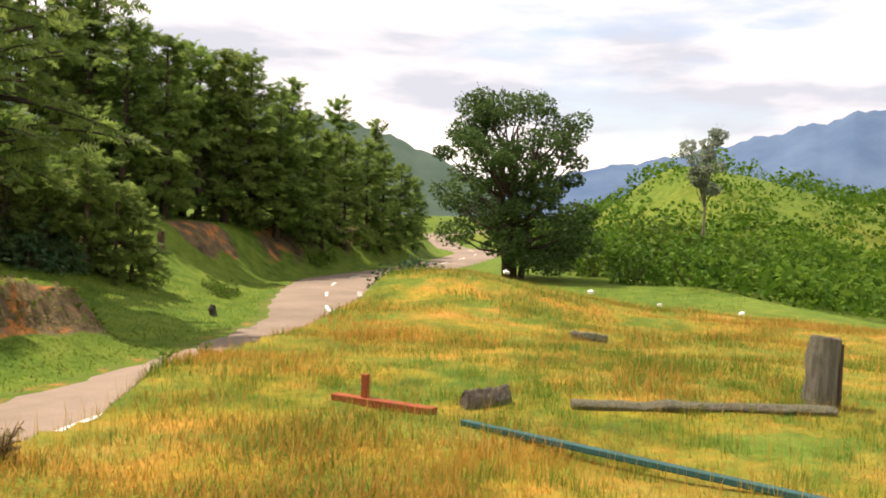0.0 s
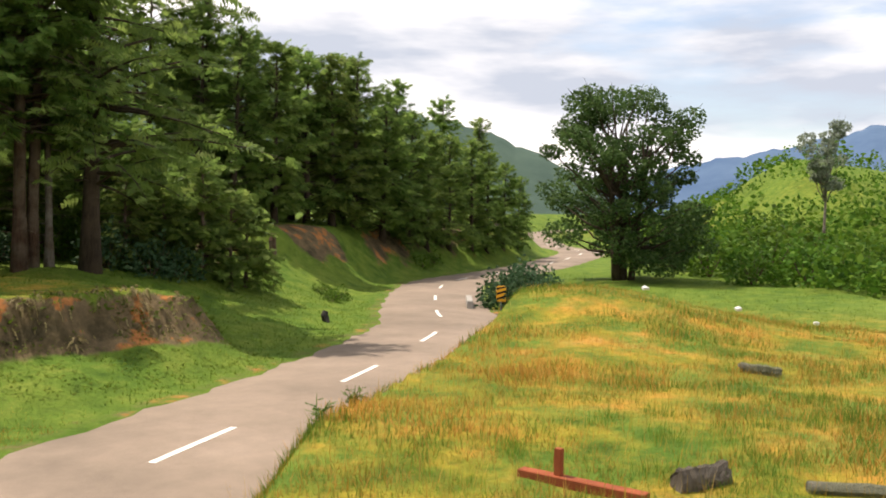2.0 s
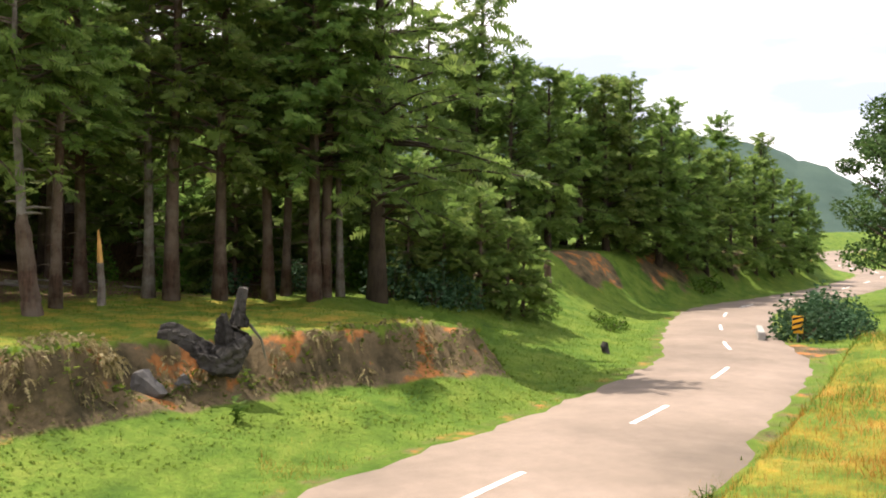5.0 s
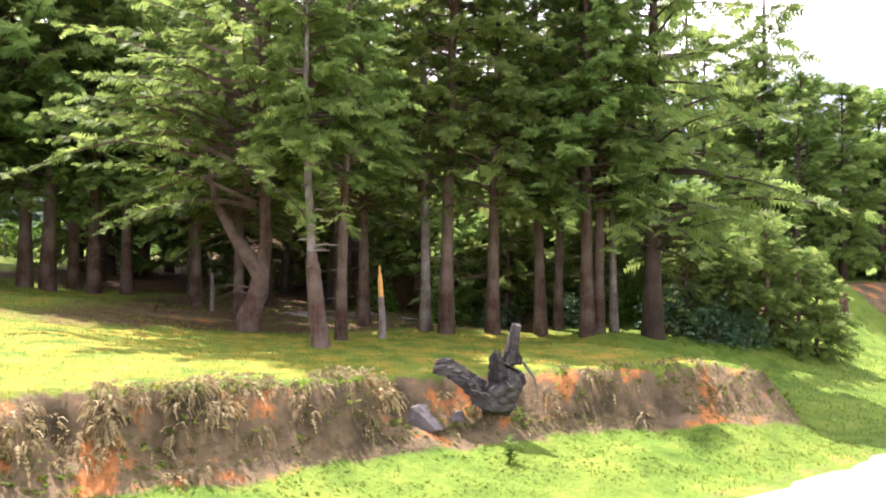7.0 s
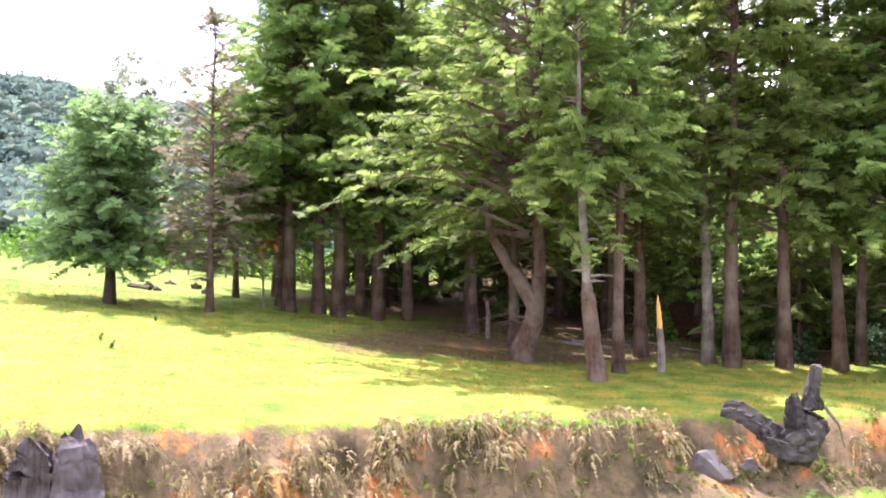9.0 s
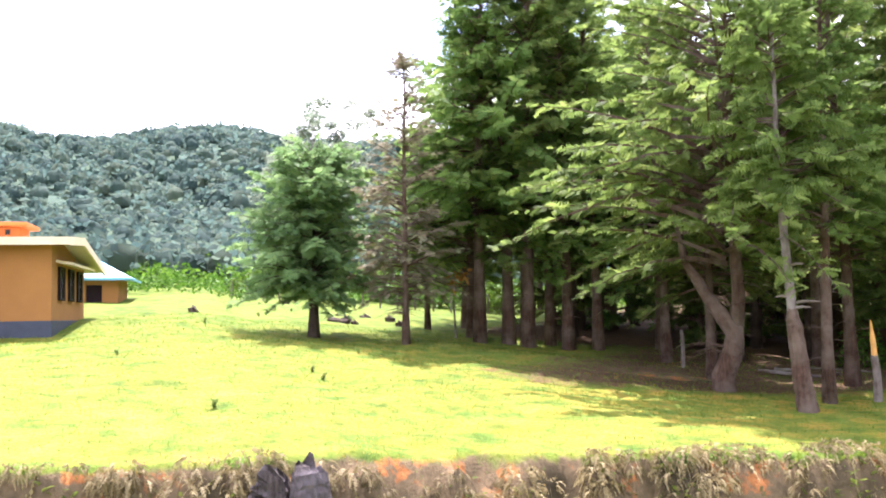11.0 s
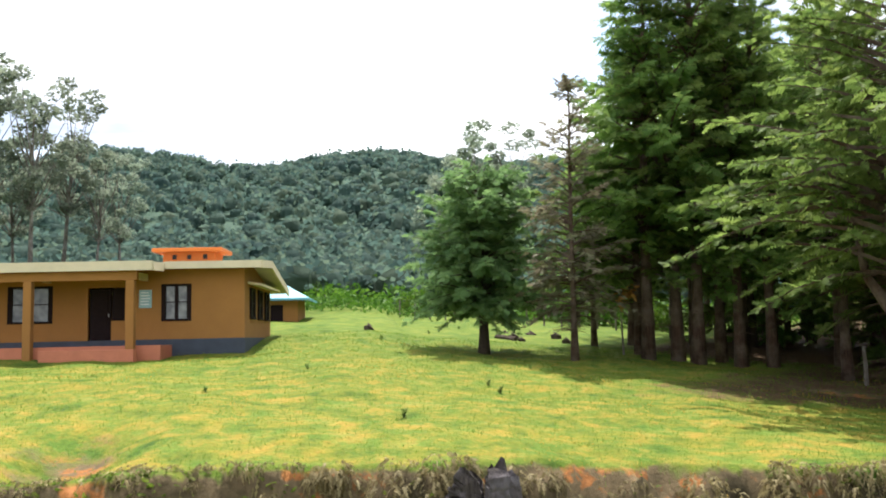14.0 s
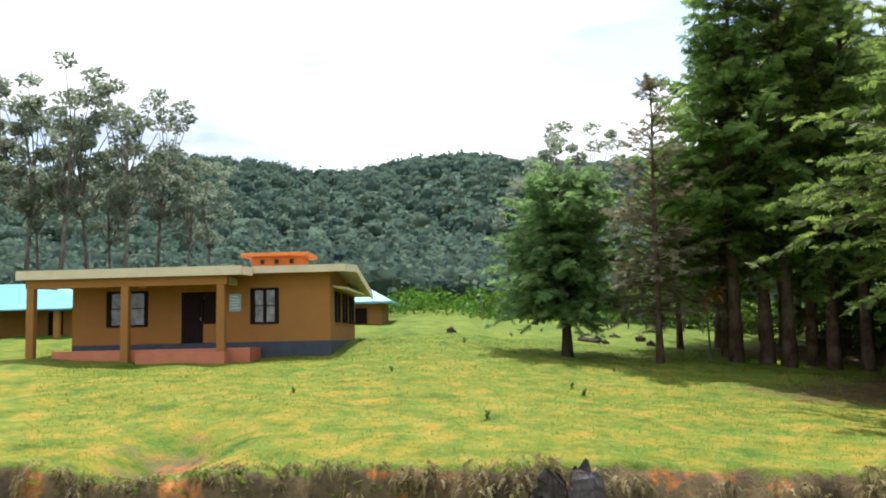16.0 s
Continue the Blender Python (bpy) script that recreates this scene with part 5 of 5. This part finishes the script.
def dead_branch():
    rng = np.random.default_rng(12)
    t = thing("dead_branch", Matrix.Identity(4), "leaning dead branch with orange withered leaves", "branch")
    z0 = level(-18.9, 37.6)
    stem = [(-18.9, 37.6, z0 - 0.1), (-18.7, 37.1, z0 + 1.4), (-18.5, 36.6, z0 + 2.4), (-18.2, 36.2, z0 + 2.8), (-17.6, 36.0, z0 + 2.9)]
    link("stem", *tube(stem, [0.05, 0.045, 0.035, 0.025, 0.01], 6, 3, 0.1), M_GREY_BARK, t)
    n = 46
    u = rng.uniform(0, 1, n)
    base = np.array(stem[2]) * (1 - u)[:, None] + np.array(stem[4]) * u[:, None] + rng.normal(0, 0.12, (n, 3))
    link("withered_foliage", *fronds(base, np.column_stack([rng.normal(0, 1, (n, 2)), rng.normal(-0.2, 0.3, n)]), rng.uniform(0.25, 0.5, n), rng), M_WITHER, t, "withered orange leaves")


dead_branch()

# ---------- things on the knoll ----------


def fence_post():
    t = thing("fence_post", stand(5.35, 1.15), "thick split weathered wooden fence post", "post")
    link("post_body", *tube([(0, 0, -0.1), (0.0, 0, 0.1), (0.01, 0, 0.22), (0.02, 0, 0.34), (0.04, 0, 0.46), (0.042, 0, 0.475)], [0.104, 0.098, 0.095, 0.096, 0.094, 0.08], 13, 5, 0.1), M_OLDWOOD, t)
    link("split_side", *tube([(0.085, -0.06, -0.1), (0.09, -0.055, 0.2), (0.115, -0.05, 0.43)], [0.036, 0.038, 0.03], 7, 7, 0.15), M_DARK_BARK, t)


fence_post()


def lying(name, a, b, r, mat, label, flat=1.0, seed=2):
    za, zb = level(*a), level(*b)
    t = thing(name, pose(a[0], a[1], za), label, "log")
    u = np.linspace(0, 1, 12)
    rr = np.random.default_rng(seed)
    pts = np.column_stack([u * (b[0] - a[0]), u * (b[1] - a[1]), u * (zb - za) + 0.6 * r + rr.normal(0, 0.004, 12)])
    v, f = gnarl(pts, r * (1 + rr.normal(0, 0.05, 12)), seed, 16, 22, 0.2)
    link("log_body", v, f, mat, t)
    return t


lying("fence_rail", (4.0, 1.95), (5.15, 0.95), 0.031, M_OLDWOOD, "long grey weathered rail lying in the grass")
lying("wood_stub", (3.5, 2.32), (3.8, 2.27), 0.06, M_STUB, "short charred wood stub in the grass", seed=4)
lying("broken_log", (7.6, 5.08), (7.86, 4.82), 0.06, M_OLDWOOD, "broken weathered log piece in dry grass", seed=6)


lying("pasture_log", (-27.2, 39.6), (-25.6, 38.9), 0.13, M_DARK_BARK, "dark rotting log in the rough pasture", seed=8)


def bar_between(name, a, b, width, thick, mat, label, up=0.04, category="metal bar"):
    za, zb = level(*a) + up, level(*b) + up
    t = thing(name, Matrix.Identity(4), label, category)
    A, B = Vector((a[0], a[1], za)), Vector((b[0], b[1], zb))
    m = look(A, B)
    bm = box(-width / 2, width / 2, -thick / 2, thick / 2, -(B - A).length, 0, 0.004)
    t.matrix_world = m
    return t, part("bar", bm, mat, t)


t1, _ = bar_between("rusty_angle", (3.0, 2.9), (3.22, 2.25), 0.07, 0.05, M_RUST, "rusty iron angle with upright lug lying in grass", 0.015)
part("lug", box(-0.016, 0.016, -0.02, 0.16, -0.24, -0.20, 0.003), M_RUST, t1)
bar_between("teal_pipe", (3.2, 2.0), (3.5, -0.35), 0.045, 0.03, M_TEAL, "teal painted flat iron bar lying in dry grass", 0.012)

# ---------- road sign, kerb wall, litter ----------


def road_sign():
    t = thing("curve_sign", pose(26.6, 33.2, 0.05, 0, 0, -38), "small yellow and black hazard marker at the bend", "sign")
    part("post", box(-0.03, 0.03, 0.02, 0.08, -0.2, 1.0), M_STEEL, t)
    plate = part("plate", box(-0.22, 0.22, -0.02, 0.02, 0.35, 1.1, 0.01), M_YELLOW, t)
    for i in range(3):
        bm = bmesh.new()
        z = 0.42 + i * 0.24
        lo = [bm.verts.new(p) for p in ((-0.21, -0.026, z), (0.21, -0.026, z + 0.14), (0.21, -0.026, z + 0.24 if i < 2 else z + 0.2), (-0.21, -0.026, z + 0.10))]
        bm.faces.new(lo)
        bmesh.ops.solidify(bm, geom=bm.faces[:], thickness=0.004)
        part("black_stripe", bm, M_BLACK, plate)
    w = thing("culvert_wall", pose(26.2, 35.2, 0.0, 0, 0, 55), "low grey concrete culvert wall by the road", "wall")
    part("wall_body", box(-1.6, 1.6, -0.15, 0.15, -0.3, 0.42, 0.03), M_CONCRETE, w)


road_sign()

rng = np.random.default_rng(31)
for i, (x, y) in enumerate([(11.6, 8.2), (12.4, 7.4), (13.2, 6.4), (10.4, 9.0), (8.2, 11.2), (5.6, 10.0), (5.9, 9.6)]):
    t = thing("litter_scrap", stand(x, y, i * 50, 1.0, 0.0), "crumpled white scrap lying in the grass", "litter", "white scraps on the knoll")
    bm = bmesh.new()
    bmesh.ops.create_icosphere(bm, subdivisions=1, radius=0.06)
    for v in bm.verts:
        v.co = Vector((v.co.x * rng.uniform(0.6, 1.5), v.co.y * rng.uniform(0.6, 1.3), max(v.co.z, -0.02) * rng.uniform(0.4, 1.1) + 0.1))
    part("scrap", bm, M_WHITE, t)


def fallen_branches():
    rng = np.random.default_rng(41)
    for i in range(14):
        x, y = rng.uniform(-9, 8), rng.uniform(35.5, 40)
        a, L = rng.uniform(0, 3.14), rng.uniform(1.2, 3.2)
        t = lying("fallen_branch", (x, y), (x + math.cos(a) * L, y + math.sin(a) * L * 0.5), rng.uniform(0.03, 0.07), M_GREY_BARK, "dead grey branch on the forest floor", seed=i)
        tagged(t, category="branch", group="fallen branches")


fallen_branches()


def yard_fence():
    t = thing("yard_fence", Matrix.Identity(4), "row of thin grey fence posts along the yard", "fence")
    for i in range(16):
        x, y = -44.5 + i * 1.25, 52.0 + 0.25 * i
        z = level(x, y)
        part("post", box(x - 0.05, x + 0.05, y - 0.05, y + 0.05, z - 0.2, z + 1.35), M_GREY_BARK, t)


yard_fence()

# ---------- small plants ----------


def plant_by_edge(x, y, name, mat, n, tall, label, seed):
    rng = np.random.default_rng(seed)
    t = thing(name, stand(x, y), label, "plant")
    stems, bs, ws, ls = [], [], [], []
    for i in range(n):
        a, L = rng.uniform(0, 6.28), tall * rng.uniform(0.6, 1.1)
        u = np.linspace(0, 1, 5)
        pts = np.column_stack([math.cos(a) * u * u * L * 0.35, math.sin(a) * u * u * L * 0.35, u * L])
        stems.append(tube(pts, 0.008 * (1.2 - u), 4, i, 0, False))
        for k in range(5):
            q = 0.3 + 0.14 * k
            bs.append([np.interp(q, u, pts[:, c]) for c in range(3)])
            b = rng.uniform(0, 6.28)
            ws.append((math.cos(b), math.sin(b), 0.5)), ls.append(0.32 * tall)
    link("stem_cluster", *join(stems), mat, t)
    link("leaves", *fronds(np.array(bs), np.array(ws), np.array(ls), rng, 0.3), mat, t)


plant_by_edge(3.25, 5.1, "weed_clump", M_BUSH, 10, 0.24, "bushy green weed at the knoll's edge", 3)
plant_by_edge(2.6, 4.4, "thin_weed", M_BUSH, 4, 0.25, "thin dark weed with a few leaves", 4)
plant_by_edge(1.05, 2.35, "dry_weed", M_ROOTS, 14, 0.2, "dry brown weed clump at the knoll edge", 6)
plant_by_edge(1.75, 20.0, "fern_clump", M_BUSH, 8, 0.65, "bright green fern at the foot of the bank", 5)
for i, (x, y) in enumerate([(-19.9, 15.3), (-14.8, 21.6), (-26.5, 29.7), (-13.8, 16.2), (-33.0, 44.0), (-15.9, 22.6), (-22.0, 21.0), (-30.5, 38.0), (-17.5, 27.5)]):
    plant_by_edge(x, y, "lawn_tuft", M_BRIGHT, 11, 0.27, "rough grass tuft on the lawn", 10 + i)

# ---------- grass ----------


def blades(name, x, y, tall, mat, label, seed, lean=0.5, wide=0.06, outward=None):
    rng = np.random.default_rng(seed)
    z, soil, dry, n, b, s = height(x, y)
    keep = (np.abs(n) > HALF + 0.12 + rng.uniform(0, 0.35, len(x))) & (rng.uniform(0, 1, len(x)) > soil * 0.75)
    x, y, z, tall = x[keep], y[keep], z[keep], tall[keep]
    m = len(x)
    a = rng.uniform(0, 6.28, m)
    d = np.column_stack([np.cos(a), np.sin(a)])
    k = rng.uniform(0.1, 1, m)[:, None] * lean
    base = np.column_stack([x, y, z - 0.02])
    w = wide * tall[:, None]
    sx = np.column_stack([-d[:, 1] * w[:, 0], d[:, 0] * w[:, 0], np.zeros(m)])
    tip = base + np.column_stack([d * k * tall[:, None], tall * rng.uniform(0.75, 1.0, m)])
    v = np.stack([base - sx, base + sx, tip], 1)
    f1 = np.stack([np.arange(m) * 3 + j for j in range(3)], 1)
    return tagged(link(name, v, f1, mat), label, "grass", kind="stuff")


def polar(rng, count, d0, d1, a0, a1, power=1.0):
    d = d0 + (d1 - d0) * rng.uniform(0, 1, count) ** power
    a = np.radians(rng.uniform(a0, a1, count))
    return -np.sin(a) * d, np.cos(a) * d - 0.8, d


def all_grass():
    rng = np.random.default_rng(77)
    x, y, d = polar(rng, 260000, 2.2, 19, -84, -6, 1.3)
    clump = ripple(x, y, 0.9, 3.3) + ripple(x, y, 0.35, 1.3) * 0.6
    tall = rng.uniform(0.025, 0.085, len(x)) * (1 + 0.7 * np.clip(clump, -0.6, 1)) * np.interp(d, [2, 12], [0.8, 1.3])
    pick = rng.uniform(0, 1, len(x)) + 0.45 * ripple(x, y, 2.2, 6.0) + 0.35 * ripple(x, y, 0.6, 2.0) > 0.50
    blades("dry_grass", x[pick], y[pick], tall[pick] * 1.1, M_STRAW, "dry orange straw grass on the knoll", 1, 1.0, 0.04)
    blades("green_grass", x[~pick], y[~pick], tall[~pick], M_GRASS, "green grass tufts on the knoll", 2, 0.9, 0.045)
    cx, cy = rng.uniform(2.4, 6.4, 260), rng.uniform(-0.6, 3.6, 260)
    x, y = (np.repeat(c, 55) + rng.normal(0, 0.055, 260 * 55) for c in (cx, cy))
    tall = rng.uniform(0.05, 0.13, len(x)) * np.repeat(rng.uniform(0.6, 1.2, 260), 55)
    blades("tufted_grass", x, y, tall, M_GRASS, "rough green grass tufts among the old wood", 8, 0.7, 0.022)
    x, y, d = polar(rng, 14000, 3, 20, -80, -6, 1.3)
    blades("tall_straw", x, y, rng.uniform(0.08, 0.2, len(x)), M_STRAW, "tall thin dry grass stalks on the knoll", 3, 0.5, 0.012)
    x, y, d = polar(rng, 150000, 11, 46, -30, 66, 1.1)
    blades("lawn_grass", x, y, rng.uniform(0.02, 0.085, len(x)) * np.interp(d, [11, 46], [0.9, 1.9]), M_GRASS, "short yellow green lawn grass", 4, 1.1, 0.11)
    x, y, d = polar(rng, 40000, 12, 40, 4, 66, 1.1)
    patch = ripple(x, y, 2.4, 5.0) + 0.5 * ripple(x, y, 0.8, 3.0) > 0.45
    x, y, d = x[patch], y[patch], d[patch]
    blades("lawn_straw", x, y, rng.uniform(0.02, 0.065, len(x)) * np.interp(d, [12, 40], [0.9, 1.8]), M_STRAW, "dry yellowish lawn grass", 5, 0.9, 0.14)
    x, y, d = polar(rng, 30000, 20, 75, -60, -14, 1.0)
    blades("slope_grass", x, y, rng.uniform(0.05, 0.14, len(x)), M_GRASS, "green grass on the roadside slopes", 6, 0.9, 0.2)


all_grass()


def bank_roots():
    """Dry turf that overhangs the cut bank in clumps, with loose roots between them."""
    rng = np.random.default_rng(91)
    k = np.concatenate([[0], np.cumsum(np.hypot(*np.diff(LIP_D, axis=0).T))])
    way = np.gradient(LIP_D, axis=0)
    way /= np.linalg.norm(way, axis=1)[:, None]
    clumps_n, each = 400, 40
    u = rng.uniform(k[-1] * 0.30, k[-1] - 1.5, clumps_n)
    thin = (u > k[-1] - 13) & (rng.uniform(0, 1, clumps_n) < 0.72)
    u = np.where(thin, rng.uniform(k[-1] * 0.30, k[-1] - 13, clumps_n), u)
    nx, ny = np.interp(u, k, way[:, 1]), np.interp(u, k, -way[:, 0])
    down = np.abs(rng.normal(0, 0.42, clumps_n)) - 0.15
    cx, cy = np.interp(u, k, LIP_D[:, 0]) + nx * down, np.interp(u, k, LIP_D[:, 1]) + ny * down
    r = rng.uniform(0.12, 0.36, clumps_n) * np.where(np.arctan2(-cx, cy) > 0.8, 0.55, 1.0)
    centre = np.column_stack([cx, cy, height(cx, cy)[0]])
    d = rng.normal(0, 1, (clumps_n, each, 3))
    d /= np.linalg.norm(d, axis=2)[..., None]
    d = d * np.array([1.0, 1.0, 0.75]) + np.stack([nx, ny, 0 * nx], 1)[:, None] * 0.45
    base = (centre[:, None] + d * r[:, None, None] * 0.7).reshape(-1, 3)
    out = d.reshape(-1, 3) + rng.normal(0, 0.4, (clumps_n * each, 3)) + np.array([0, 0, -0.25])
    size = (r[:, None] * rng.uniform(0.4, 1.1, (clumps_n, each))).ravel()
    v, f = fronds(base, out, np.clip(0.75 * size, 0.06, 0.21), rng, 0.28, 0.7, 1.2)
    tagged(link("bank_turf", v, f, M_ROOTS), "dry straw-coloured turf clumps hanging over the bank edge", "turf", kind="stuff")
    n = 550
    u = rng.uniform(k[-1] * 0.30, k[-1] - 2.0, n)
    nx, ny = np.interp(u, k, way[:, 1]), np.interp(u, k, -way[:, 0])
    off = rng.uniform(0.0, 0.9, n)
    x, y = np.interp(u, k, LIP_D[:, 0]) + nx * off, np.interp(u, k, LIP_D[:, 1]) + ny * off
    base = np.column_stack([x, y, height(x, y)[0] + 0.05])
    out = np.column_stack([nx * 0.6, ny * 0.6, rng.uniform(-1.6, -0.3, n)]) + rng.normal(0, 0.3, (n, 3))
    v, f = fronds(base, out, rng.uniform(0.15, 0.5, n), rng, 0.12, 0.6, 1.0)
    tagged(link("hanging_roots", v, f, M_ROOTS), "thin dry roots hanging from the cut turf", "roots", kind="stuff")


bank_roots()


def bank_green():
    """Grass and weeds that hold on the bank's face and foot."""
    rng = np.random.default_rng(93)
    count = 8000
    k = np.concatenate([[0], np.cumsum(np.hypot(*np.diff(LIP_D, axis=0).T))])
    u = rng.uniform(k[-1] * 0.30, k[-1] - 1.0, count)
    x, y = np.interp(u, k, LIP_D[:, 0]), np.interp(u, k, LIP_D[:, 1])
    way = np.gradient(LIP_D, axis=0)
    way /= np.linalg.norm(way, axis=1)[:, None]
    nx, ny = np.interp(u, k, way[:, 1]), np.interp(u, k, -way[:, 0])
    off = np.where(rng.uniform(0, 1, count) < 0.35, rng.uniform(0.2, 1.1, count), rng.uniform(0.9, 3.8, count))
    x, y = x + nx * off, y + ny * off
    keep = ripple(x, y, 0.8, 4.0) > -0.35
    x, y, nx, ny = x[keep], y[keep], nx[keep], ny[keep]
    m = len(x)
    base = np.column_stack([x, y, height(x, y)[0]])
    out = np.column_stack([nx * 0.5 + rng.normal(0, 0.6, m), ny * 0.5 + rng.normal(0, 0.6, m), rng.uniform(0.2, 0.9, m)])
    v, f = fronds(base, out, np.where(off[keep] > 0.9, rng.uniform(0.05, 0.13, m), rng.uniform(0.08, 0.24, m)), rng, 0.4, 0.3)
    tagged(link("bank_weeds", v, f, M_GRASS), "green weeds and grass on the bank and its foot", "weeds", kind="stuff")


bank_green()
